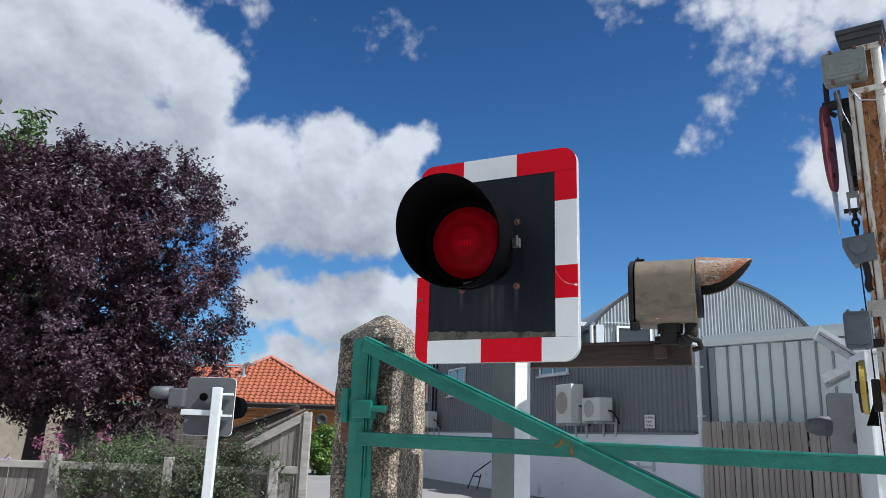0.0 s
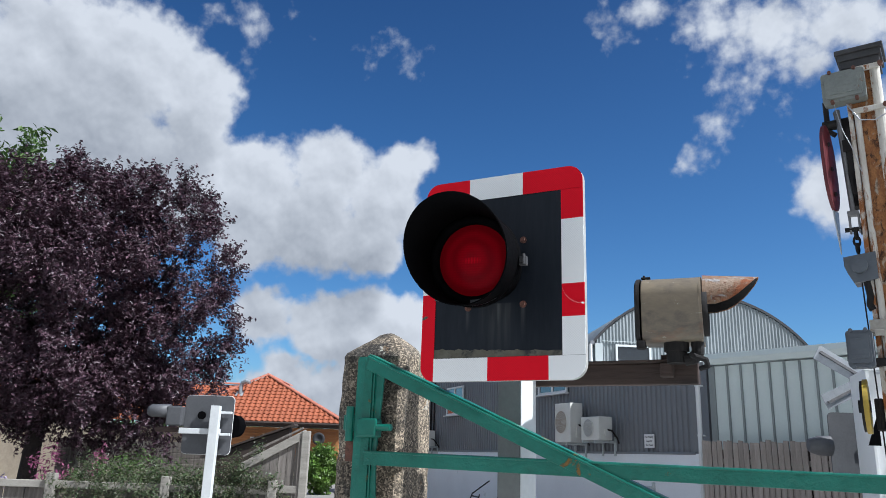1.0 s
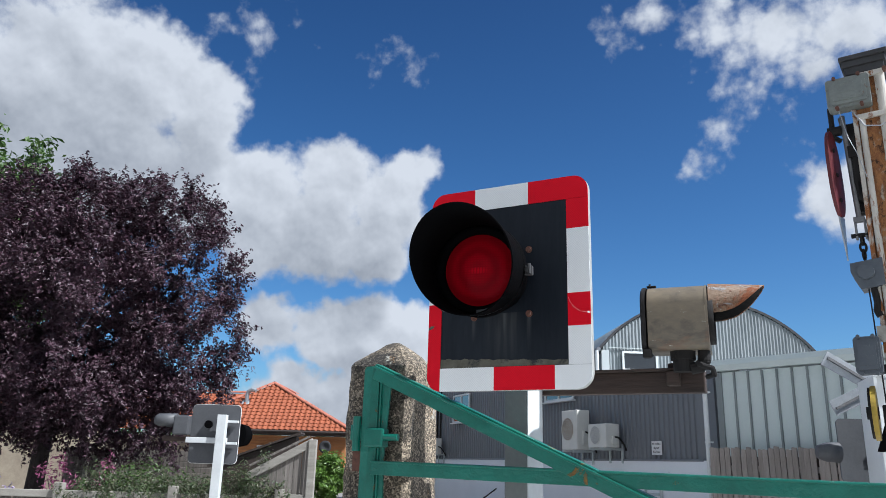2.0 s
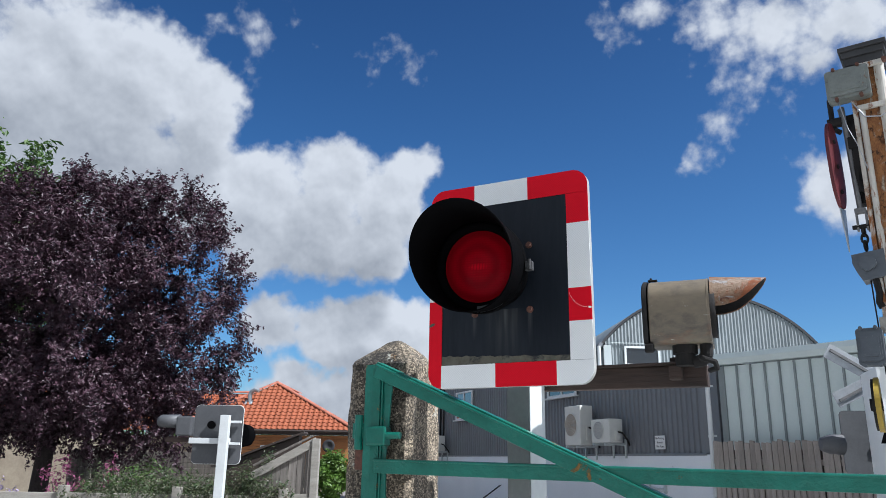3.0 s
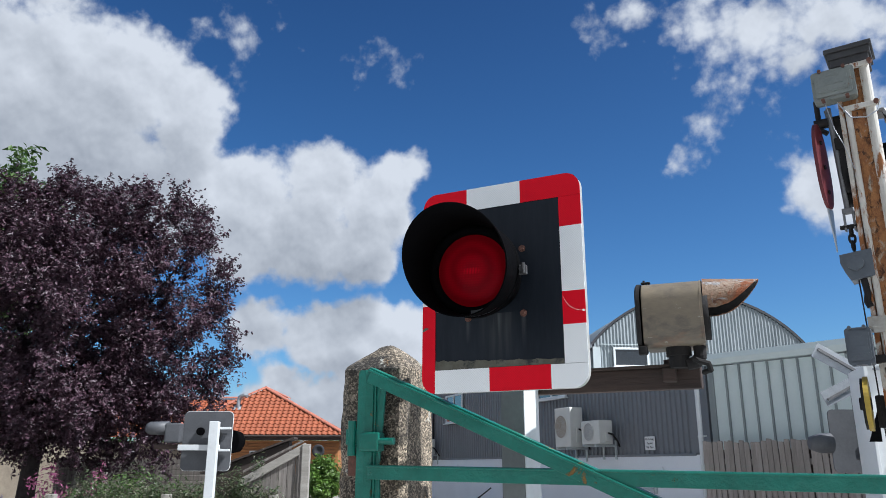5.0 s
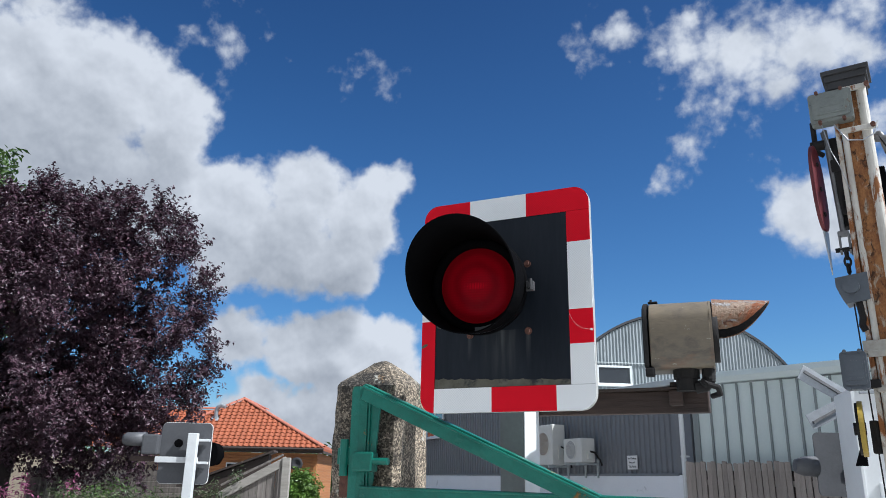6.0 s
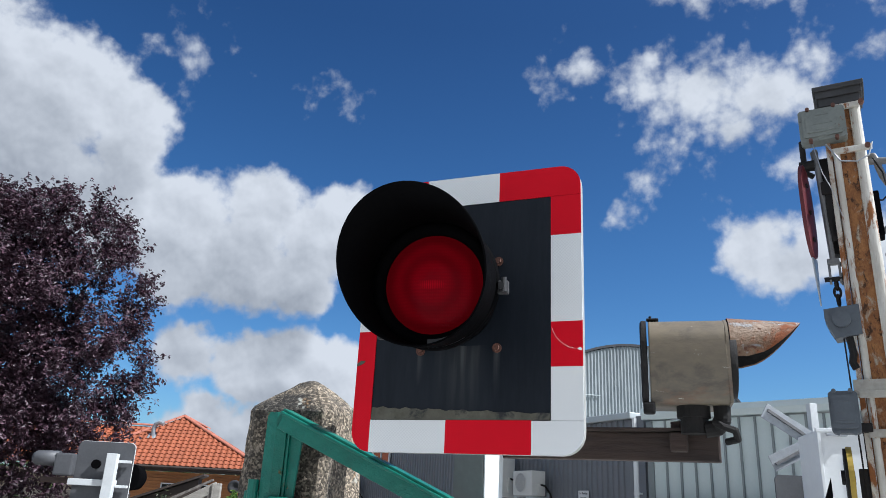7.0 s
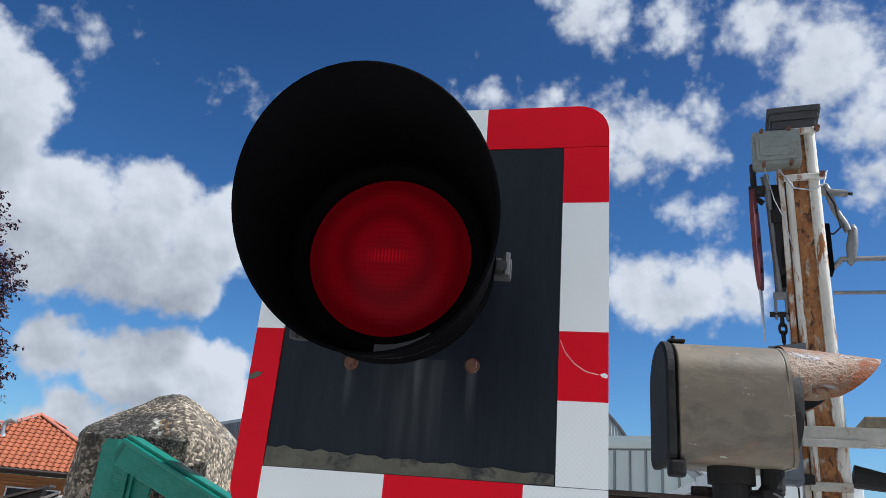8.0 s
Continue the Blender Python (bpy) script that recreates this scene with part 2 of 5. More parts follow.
RUST, DARK_RUST = (0.30, 0.11, 0.035), (0.12, 0.045, 0.02)
M = {
    "asphalt": surface("asphalt", (0.25, 0.232, 0.215), (0.19, 0.178, 0.168), 0.6, 0.9, 0, 0.4, 55.0),
    # extra pale ground tone, chosen to throw sunlight back up
    "bounce_concrete": surface("bounce_concrete", (0.50, 0.49, 0.465), (0.42, 0.41, 0.39), 0.7, 0.9, 0, 0.3, 40.0),
    "black_panel": surface("black_panel", (0.009, 0.012, 0.017), (0.017, 0.021, 0.028), 3.0, 0.42, 0, 0.03, 25.0, patches=[((0.050, 0.054, 0.060), 3.2, 0.60, 0.88, 0.6, 0), ((0.20, 0.20, 0.20), 60.0, 0.735, 0.75, 0.7, 0)], stretch=(3.5, 1, 0.5), sheen=0.17),
    "black_paint": surface("black_paint", (0.0022, 0.0022, 0.0026), (0.0042, 0.0042, 0.0046), 5.0, 0.6, 0, 0.08, 70.0, sheen=0.012),
    "black_gloss": surface("black_gloss", (0.010, 0.010, 0.012), (0.020, 0.020, 0.022), 8.0, 0.32, 0, 0.06, 50.0, patches=[((0.10, 0.10, 0.095), 16.0, 0.66, 0.78, 0.7, 0)]),
    "board_edge": surface("board_edge", (0.48, 0.48, 0.46), (0.32, 0.32, 0.30), 20.0, 0.5, 0.2, 0.1, 60.0),
    "algae_strip": surface("algae_strip", (0.075, 0.072, 0.052), (0.13, 0.125, 0.095), 25.0, 0.8, 0, 0.2, 90.0, patches=[((0.015, 0.016, 0.018), 14.0, 0.52, 0.62, 0.5, 0)]),
    "red_sheet": reflective_sheet("red_sheet", (0.72, 0.004, 0.018), (0.62, 0.003, 0.014)),
    "white_sheet": reflective_sheet("white_sheet", (0.87, 0.885, 0.875), (0.82, 0.835, 0.825)),
    "green_paint": surface("green_paint", (0.006, 0.118, 0.082), (0.013, 0.165, 0.118), 5.0, 0.36, 0, 0.6, 26.0, spread=(0.40, 0.60), patches=[((0.03, 0.22, 0.165), 9.0, 0.60, 0.74, 0.45, 0), ((0.30, 0.17, 0.05), 8.0, 0.615, 0.65, 0.85, 0.0)], sheen=0.45),
    # white post's shaded faces as a grey tone, with rust and pale chips
    "post_shade_grey": surface("post_shade_grey", (0.17, 0.185, 0.18), (0.13, 0.14, 0.14), 5.0, 0.5, 0, 0.1, 40.0, patches=[((0.26, 0.08, 0.05), 9.0, 0.70, 0.74, 0.7, 0), ((0.42, 0.43, 0.42), 12.0, 0.68, 0.72, 0.6, 0)]),
    "white_post": surface("white_post", (0.62, 0.64, 0.64), (0.52, 0.54, 0.54), 4.0, 0.45, 0, 0.06, 40.0, patches=[((0.42, 0.05, 0.04), 10.0, 0.73, 0.75, 0.6, 0), (RUST, 16.0, 0.72, 0.77, 0.9, 0)]),
    "olive_paint": surface("olive_paint", (0.185, 0.15, 0.10), (0.125, 0.105, 0.078), 5.0, 0.48, 0, 0.12, 40.0, patches=[((0.085, 0.075, 0.062), 9.0, 0.52, 0.70, 0.6, 0), ((0.24, 0.125, 0.075), 5.0, 0.55, 0.72, 0.85, 0), ((0.50, 0.48, 0.40), 26.0, 0.675, 0.69, 0.7, 0), ((0.05, 0.035, 0.028), 19.0, 0.69, 0.71, 0.8, 0)], stretch=(0.7, 1, 1.3)),
    "rusty_hood": surface("rusty_hood", (0.20, 0.135, 0.085), (0.16, 0.092, 0.052), 14.0, 0.65, 0, 0.45, 80.0, patches=[((0.27, 0.085, 0.03), 13.0, 0.46, 0.55, 0.9, 0), ((0.36, 0.35, 0.34), 17.0, 0.58, 0.63, 0.6, 0), ((0.15, 0.06, 0.035), 34.0, 0.58, 0.64, 0.9, 0)], stretch=(0.8, 1, 1)),
    "worn_black": surface("worn_black", (0.010, 0.0095, 0.0095), (0.021, 0.019, 0.018), 10.0, 0.75, 0, 0.35, 40.0, sheen=0.25),
    "brown_timber": surface("brown_timber", (0.070, 0.044, 0.034), (0.022, 0.015, 0.013), 9.0, 0.8, 0, 0.4, 60.0, stretch=(0.12, 1, 1)),
    "rusty_column": surface("rusty_column", (0.62, 0.60, 0.54), (0.45, 0.41, 0.34), 5.0, 0.7, 0, 0.5, 40.0, patches=[((0.34, 0.13, 0.04), 3.2, 0.50, 0.56, 0.9, 0), ((0.12, 0.05, 0.025), 6.0, 0.60, 0.67, 0.9, 0)], stretch=(1.6, 1.6, 0.85)),
    "rust_web": surface("rust_web", (0.36, 0.165, 0.058), (0.20, 0.080, 0.030), 9.0, 0.9, 0, 0.6, 70.0, patches=[((0.54, 0.47, 0.36), 8.0, 0.55, 0.64, 0.75, 0), ((0.09, 0.042, 0.02), 15.0, 0.54, 0.62, 0.9, 0)], spread=(0.40, 0.60), stretch=(1.8, 1.8, 0.95)),
    "flaky_white": surface("flaky_white", (0.62, 0.60, 0.54), (0.46, 0.43, 0.37), 8.0, 0.6, 0, 0.4, 45.0, patches=[((0.33, 0.13, 0.04), 7.0, 0.56, 0.62, 0.9, 0)], stretch=(2, 2, 0.5)),
    "dirty_angle": surface("dirty_angle", (0.42, 0.40, 0.35), (0.28, 0.26, 0.22), 6.0, 0.7, 0, 0.3, 40.0, patches=[((0.26, 0.13, 0.05), 6.0, 0.58, 0.68, 0.9, 0)]),
    "grey_box": surface("grey_box", (0.215, 0.235, 0.215), (0.15, 0.165, 0.155), 8.0, 0.55, 0, 0.1, 45.0, patches=[((0.25, 0.12, 0.05), 9.0, 0.62, 0.70, 0.9, 0), ((0.12, 0.12, 0.11), 16.0, 0.60, 0.72, 0.7, 0)]),
    "slate_box": surface("slate_box", (0.10, 0.115, 0.13), (0.075, 0.085, 0.10), 8.0, 0.5, 0, 0.1, 45.0),
    "dark_cap": surface("dark_cap", (0.045, 0.045, 0.047), (0.03, 0.03, 0.03), 6.0, 0.6, 0, 0.1, 40.0),
    "steel": surface("steel", (0.20, 0.20, 0.20), (0.11, 0.11, 0.11), 9.0, 0.5, 0.3, 0.15, 50.0, patches=[((0.20, 0.09, 0.04), 9.0, 0.62, 0.72, 0.9, 0)]),
    "galvanised": surface("galvanised", (0.42, 0.44, 0.46), (0.32, 0.34, 0.36), 12.0, 0.42, 0.5, 0.05, 50.0),
    "yellow_paint": surface("yellow_paint", (0.42, 0.30, 0.03), (0.28, 0.19, 0.03), 8.0, 0.6, 0, 0.2, 50.0),
    "dull_red": surface("dull_red", (0.12, 0.012, 0.016), (0.07, 0.009, 0.012), 8.0, 0.5, 0, 0.1, 50.0),
    "rusty_bolt": surface("rusty_bolt", (0.17, 0.075, 0.05), (0.085, 0.04, 0.028), 60.0, 0.85, 0, 0.4, 200.0),
    "dark_cladding": surface("dark_cladding", (0.19, 0.20, 0.215), (0.165, 0.175, 0.19), 0.7, 0.5, 0.1, 0.03, 30.0),
    "render_white": surface("render_white", (0.84, 0.86, 0.89), (0.76, 0.78, 0.81), 0.8, 0.85, 0, 0.12, 25.0, patches=[((0.30, 0.32, 0.34), 1.4, 0.64, 0.8, 0.9, 0)]),
    "grey_seam": surface("grey_seam", (0.27, 0.30, 0.30), (0.22, 0.25, 0.25), 1.0, 0.5, 0.1, 0.03, 30.0),
    "grey_panel": surface("grey_panel", (0.66, 0.735, 0.715), (0.60, 0.675, 0.655), 0.9, 0.5, 0.1, 0.03, 30.0, per_piece=0.06),
    "grey_trim": surface("grey_trim", (0.52, 0.56, 0.56), (0.46, 0.50, 0.50), 1.0, 0.5, 0.1, 0.03, 30.0),
    "old_tin": surface("old_tin", (0.30, 0.33, 0.34), (0.18, 0.205, 0.215), 1.6, 0.6, 0.2, 0.1, 12.0, patches=[((0.10, 0.10, 0.10), 3.0, 0.64, 0.72, 0.8, 0)], stretch=(2.5, 1, 0.6)),
    "white_plastic": surface("white_plastic", (0.72, 0.74, 0.74), (0.66, 0.68, 0.68), 3.0, 0.45, 0, 0.03, 40.0),
    "ac_white": surface("ac_white", (0.66, 0.66, 0.62), (0.58, 0.58, 0.54), 3.0, 0.5, 0, 0.03, 40.0),
    "beige_grille": surface("beige_grille", (0.36, 0.31, 0.25), (0.25, 0.21, 0.17), 8.0, 0.6, 0, 0.05, 40.0),
    "grey_grille": surface("grey_grille", (0.40, 0.41, 0.41), (0.30, 0.31, 0.31), 8.0, 0.6, 0, 0.05, 40.0),
    "weathered_wood": surface("weathered_wood", (0.24, 0.215, 0.19), (0.11, 0.098, 0.088), 4.0, 0.9, 0, 0.5, 60.0, patches=[((0.42, 0.40, 0.36), 5.0, 0.62, 0.72, 0.9, 0), ((0.10, 0.12, 0.05), 3.0, 0.64, 0.74, 0.9, 0)], stretch=(6, 6, 0.5), per_piece=0.3),
    "pale_wood": surface("pale_wood", (0.36, 0.34, 0.30), (0.21, 0.195, 0.17), 4.0, 0.9, 0, 0.4, 60.0, patches=[((0.16, 0.17, 0.08), 3.0, 0.62, 0.72, 0.9, 0)], stretch=(0.6, 3, 3), per_piece=0.15),
    "brown_fence": surface("brown_fence", (0.38, 0.34, 0.31), (0.21, 0.185, 0.165), 3.0, 0.9, 0, 0.5, 50.0, stretch=(6, 6, 0.5), per_piece=0.35),
    "cut_timber": surface("cut_timber", (0.24, 0.205, 0.13), (0.14, 0.115, 0.08), 8.0, 0.9, 0, 0.3, 60.0, stretch=(1, 0.15, 1)),
    "roof_tile": surface("roof_tile", (0.31, 0.086, 0.032), (0.235, 0.060, 0.024), 5.0, 0.75, 0, 0.2, 25.0, per_piece=0.22),
    "ridge_tile": surface("ridge_tile", (0.46, 0.17, 0.11), (0.38, 0.125, 0.08), 5.0, 0.75, 0, 0.2, 25.0, per_piece=0.15),
    "cedar": surface("cedar", (0.42, 0.185, 0.062), (0.32, 0.13, 0.045), 3.0, 0.7, 0, 0.2, 30.0, stretch=(0.2, 0.2, 3), per_piece=0.2),
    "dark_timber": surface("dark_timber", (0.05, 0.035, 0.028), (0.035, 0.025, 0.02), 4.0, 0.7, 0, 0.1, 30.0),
    "stone": surface("stone", (0.42, 0.36, 0.27), (0.30, 0.25, 0.19), 3.0, 0.9, 0, 0.5, 18.0, per_piece=0.3),
    "bark": surface("bark", (0.055, 0.045, 0.042), (0.03, 0.025, 0.025), 8.0, 0.95, 0, 0.8, 40.0),
    "board_back": surface("board_back", (0.085, 0.088, 0.095), (0.06, 0.062, 0.067), 4.0, 0.55, 0, 0.05, 40.0, patches=[((0.16, 0.14, 0.12), 5.0, 0.62, 0.8, 0.7, 0)]),
    "ink": surface("ink", (0.03, 0.03, 0.035), (0.04, 0.04, 0.045), 8.0, 0.7, 0, 0.0, 40.0),
    "sign_white": surface("sign_white", (0.78, 0.78, 0.77), (0.72, 0.72, 0.71), 4.0, 0.5, 0, 0.0, 40.0),
}


def leaf_material(name, colours, gloss=0.45, through_light=0.25):
    m = bpy.data.materials.new(name)
    m.use_nodes = True
    t = m.node_tree
    b = t.nodes["Principled BSDF"]
    rnd = nd(t, "ShaderNodeNewGeometry").outputs["Random Per Island"]
    ramp = nd(t, "ShaderNodeValToRGB", {"Fac": rnd})
    ramp.color_ramp.elements[0].color, ramp.color_ramp.elements[1].color = (*colours[0], 1), (*colours[-1], 1)
    for i, c in enumerate(colours[1:-1]):
        e = ramp.color_ramp.elements.new((i + 1) / (len(colours) - 1))
        e.color = (*c, 1)
    t.links.new(ramp.outputs[0], b.inputs["Base Color"])
    b.inputs["Roughness"].default_value = gloss
    b.inputs["Specular IOR Level"].default_value = 0.5
    tr = nd(t, "ShaderNodeBsdfTranslucent", {"Color": ramp.outputs[0]})
    mx = nd(t, "ShaderNodeMixShader", {0: through_light, 1: b.outputs[0], 2: tr.outputs[0]})
    t.links.new(mx.outputs[0], t.nodes["Material Output"].inputs["Surface"])
    return m


M["plum_leaf"] = leaf_material("plum_leaf", [(0.019, 0.008, 0.013), (0.049, 0.022, 0.035), (0.096, 0.048, 0.068), (0.030, 0.014, 0.021)], 0.50, 0.12)
M["green_leaf"] = leaf_material("green_leaf", [(0.04, 0.085, 0.018), (0.07, 0.13, 0.03), (0.11, 0.17, 0.05)])
M["hedge_leaf"] = leaf_material("hedge_leaf", [(0.032, 0.058, 0.020), (0.055, 0.085, 0.032), (0.090, 0.105, 0.050), (0.10, 0.085, 0.06)])
M["bright_leaf"] = leaf_material("bright_leaf", [(0.07, 0.15, 0.02), (0.12, 0.22, 0.03), (0.10, 0.17, 0.03)])
M["pink_petal"] = leaf_material("pink_petal", [(0.20, 0.04, 0.11), (0.30, 0.09, 0.18), (0.10, 0.05, 0.06)], 0.7)
M["lilac_petal"] = leaf_material("lilac_petal", [(0.30, 0.24, 0.40), (0.38, 0.32, 0.46), (0.24, 0.22, 0.28)], 0.7)


def glass_material(name, tint, rough=0.03):
    m = bpy.data.materials.new(name)
    m.use_nodes = True
    b = m.node_tree.nodes["Principled BSDF"]
    b.inputs["Base Color"].default_value = (*tint, 1)
    b.inputs["Roughness"].default_value = rough
    b.inputs["Specular IOR Level"].default_value = 0.8
    b.inputs["Coat Weight"].default_value = 1.0
    return m


M["concrete"] = aggregate_concrete()


def streaked_panel():
    """Pale run-off streaks below the lamp and its bolts on the black board."""
    t = M["black_panel"].node_tree
    b = t.nodes["Principled BSDF"]
    sep = nd(t, "ShaderNodeSeparateXYZ", {0: nd(t, "ShaderNodeTexCoord").outputs["Object"]})
    x, z = sep.outputs[0], sep.outputs[2]
    thread = nd(t, "ShaderNodeTexNoise", {"Vector": nd(t, "ShaderNodeCombineXYZ", {0: math_node(t, "MULTIPLY", x, 42.0), 2: math_node(t, "MULTIPLY", z, 3.0)}).outputs[0], "Scale": 1.0, "Detail": 3.0}).outputs["Fac"]
    thread = nd(t, "ShaderNodeMapRange", {"Value": thread, "From Min": 0.42, "From Max": 0.75}).outputs[0]
    total = None
    for cx, half, top, run, gain in ((-0.225, 0.075, 1.86, 0.16, 0.9), (-0.133, 0.010, 1.845, 0.09, 1.0), (-0.335, 0.010, 1.842, 0.07, 1.0)):
        across = math_node(t, "SUBTRACT", 1.0, math_node(t, "DIVIDE", math_node(t, "ABSOLUTE", math_node(t, "SUBTRACT", x, cx)), half), clamp=True)
        down = math_node(t, "DIVIDE", math_node(t, "SUBTRACT", top, z), run)
        fade = math_node(t, "MULTIPLY", math_node(t, "GREATER_THAN", down, 0.0), math_node(t, "SUBTRACT", 1.15, down, clamp=True))
        k = math_node(t, "MULTIPLY", math_node(t, "MULTIPLY", across, fade), gain)
        total = k if total is None else math_node(t, "MAXIMUM", total, k)
    k = math_node(t, "MULTIPLY", math_node(t, "MULTIPLY_ADD", thread, 0.8, 0.2), total)
    col = nd(t, "ShaderNodeMix", {0: k, 6: b.inputs["Base Color"].links[0].from_socket, 7: (0.11, 0.115, 0.115, 1)}, data_type="RGBA").outputs[2]
    t.links.new(col, b.inputs["Base Color"])


streaked_panel()
M["pane"] = glass_material("pane", (0.02, 0.025, 0.03))


def lamp_lens():
    """Ribbed red signal glass over a concentric reflector, with the bulb glowing low behind it."""
    m = bpy.data.materials.new("red_lens")
    m.use_nodes = True
    t = m.node_tree
    b = t.nodes["Principled BSDF"]
    co = nd(t, "ShaderNodeTexCoord").outputs["Object"]
    sep = nd(t, "ShaderNodeSeparateXYZ", {0: co})
    ribs = nd(t, "ShaderNodeTexWave", {"Vector": co, "Scale": 62.0, "Distortion": 0.4}, bands_direction="X").outputs["Fac"]
    rows = nd(t, "ShaderNodeTexWave", {"Vector": co, "Scale": 40.0, "Distortion": 0.2}, bands_direction="Z").outputs["Fac"]
    d = nd(t, "ShaderNodeVectorMath", {0: co, 1: (0.0, 0.0, 0.0)}, operation="DISTANCE").outputs["Value"]
    cloudy = nd(t, "ShaderNodeTexNoise", {"Vector": co, "Scale": 16.0, "Detail": 3.0}).outputs["Fac"]
    rings = nd(t, "ShaderNodeMath", {0: math_node(t, "MULTIPLY_ADD", d, 150.0, math_node(t, "MULTIPLY", cloudy, 3.0))}, operation="SINE").outputs[0]
    core = nd(t, "ShaderNodeMapRange", {"Value": d, "From Min": 0.0, "From Max": 0.12, "To Min": 1.0, "To Max": 0.42}).outputs[0]
    glow = math_node(t, "MULTIPLY", core, math_node(t, "MULTIPLY_ADD", rings, 0.22, 0.85))
    glow = math_node(t, "MULTIPLY", glow, math_node(t, "MULTIPLY_ADD", math_node(t, "MULTIPLY", ribs, rows), 0.5, 0.75))
    # the filament's image, broken up by the ribs
    fx = math_node(t, "DIVIDE", sep.outputs[0], 0.034)
    fz = math_node(t, "DIVIDE", math_node(t, "ADD", sep.outputs[2], 0.004), 0.013)
    near = math_node(t, "SUBTRACT", 1.0, math_node(t, "ADD", math_node(t, "MULTIPLY", fx, fx), math_node(t, "MULTIPLY", fz, fz)), clamp=True)
    spark = math_node(t, "MULTIPLY", near, math_node(t, "MULTIPLY", ribs, 1.6))
    b.inputs["Base Color"].default_value = (0.075, 0.002, 0.005, 1)
    b.inputs["Roughness"].default_value = 0.16
    b.inputs["Emission Color"].default_value = (1.0, 0.0, 0.016, 1)
    b.inputs["Specular IOR Level"].default_value = 0.03
    t.links.new(math_node(t, "MULTIPLY", math_node(t, "ADD", glow, spark), LENS_GLOW), b.inputs["Emission Strength"])
    bn = nd(t, "ShaderNodeBump", {"Strength": 0.05, "Distance": 0.003, "Height": math_node(t, "ADD", ribs, rows)})
    t.links.new(bn.outputs[0], b.inputs["Normal"])
    return m


LENS_GLOW = 0.078
M["red_lens"] = lamp_lens()


# ---- mesh helpers ----
def thing(name, m, label, category, group="", kind=""):
    ob = new(name)
    ob.matrix_world = m
    return tagged(ob, label, category, group, kind)


def mesh_of(bm, mat, smooth=False):
    me = bpy.data.meshes.new("mesh")
    bmesh.ops.recalc_face_normals(bm, faces=bm.faces)
    if smooth:
        for f in bm.faces:
            f.smooth = len(f.verts) == 4
    bm.to_mesh(me)
    bm.free()
    me.materials.append(M[mat])
    return me


def part(name, bm, mat, parent, label="", smooth=False):
    ob = new(name, mesh_of(bm, mat, smooth) if isinstance(bm, bmesh.types.BMesh) else bm)
    ob.parent = parent
    return tagged(ob, label)


def place(name, me, parent, m):
    """A piece that shares its mesh."""
    ob = new(name, me)
    ob.parent = parent
    ob.matrix_basis = m
    return ob


def box(size, at=(0, 0, 0), bevel=0.0, bm=None, turn=None):
    """A box with its middle at the given point, edges rounded by bevel."""
    bm = bm or bmesh.new()
    m = Matrix.Translation(at) @ (turn or Matrix()) @ Matrix.Diagonal((*size, 1))
    g = bmesh.ops.create_cube(bm, size=1.0, matrix=m)
    if bevel:
        edges = list({e for v in g["verts"] for e in v.link_edges})
        bmesh.ops.bevel(bm, geom=edges, offset=bevel, segments=2, affect="EDGES", profile=0.6)
    return bm


def rod(a, b, r, r2=None, seg=12, bm=None, caps=True):
    """A round bar from a to b."""
    bm = bm or bmesh.new()
    a, b = Vector(a), Vector(b)
    m = Matrix.Translation((a + b) / 2) @ (b - a).to_track_quat("Z", "Y").to_matrix().to_4x4()
    bmesh.ops.create_cone(bm, cap_ends=caps, segments=seg, radius1=r, radius2=r if r2 is None else r2, depth=(b - a).length, matrix=m)
    return bm


def bar(a, b, w, h, bm=None, bevel=0.0, side=(0, 1, 0)):
    """A square bar from a to b; w along side, h across both."""
    bm = bm or bmesh.new()
    a, b, s = Vector(a), Vector(b), Vector(side)
    x = (b - a).normalized()
    z = x.cross(s).normalized()
    y = z.cross(x)
    m = Matrix((x, y, z)).transposed().to_4x4()
    return box(((b - a).length, w, h), (a + b) / 2, bevel, bm, m)


def pipe(points, r, bm=None, seg=8):
    bm = bm or bmesh.new()
    for a, b in zip(points[:-1], points[1:]):
        rod(a, b, r, seg=seg, bm=bm)
    for p in points[1:-1]:
        bmesh.ops.create_uvsphere(bm, u_segments=seg, v_segments=5, radius=r, matrix=Matrix.Translation(p))
    return bm


def prism(outline, y0, y1, bm=None):
    """An outline in x and z, given depth from y0 to y1."""
    bm = bm or bmesh.new()
    front = [bm.verts.new((x, y0, z)) for x, z in outline]
    back = [bm.verts.new((x, y1, z)) for x, z in outline]
    bm.faces.new(front)
    bm.faces.new(back[::-1])
    for i in range(len(outline)):
        j = (i + 1) % len(outline)
        bm.faces.new((front[j], front[i], back[i], back[j]))
    return bm


def rounded(x0, z0, x1, z1, r, seg=6):
    """The outline of a rectangle with round corners."""
    out = []
    for cx, cz, a0 in ((x1 - r, z0 + r, -90), (x1 - r, z1 - r, 0), (x0 + r, z1 - r, 90), (x0 + r, z0 + r, 180)):
        for i in range(seg + 1):
            a = radians(a0 + 90 * i / seg)
            out.append((cx + r * math.cos(a), cz + r * math.sin(a)))
    return out


def lofted(rings, closed=True, caps=(True, True)):
    """Skin rings of points of equal count."""
    bm = bmesh.new()
    vs = [[bm.verts.new(p) for p in ring] for ring in rings]
    n = len(rings[0])
    for a, b in zip(vs[:-1], vs[1:]):
        for i in range(n if closed else n - 1):
            j = (i + 1) % n
            bm.faces.new((a[i], a[j], b[j], b[i]))
    if caps[0]:
        bm.faces.new(vs[0])
    if caps[1]:
        bm.faces.new(vs[-1][::-1])
    return bm


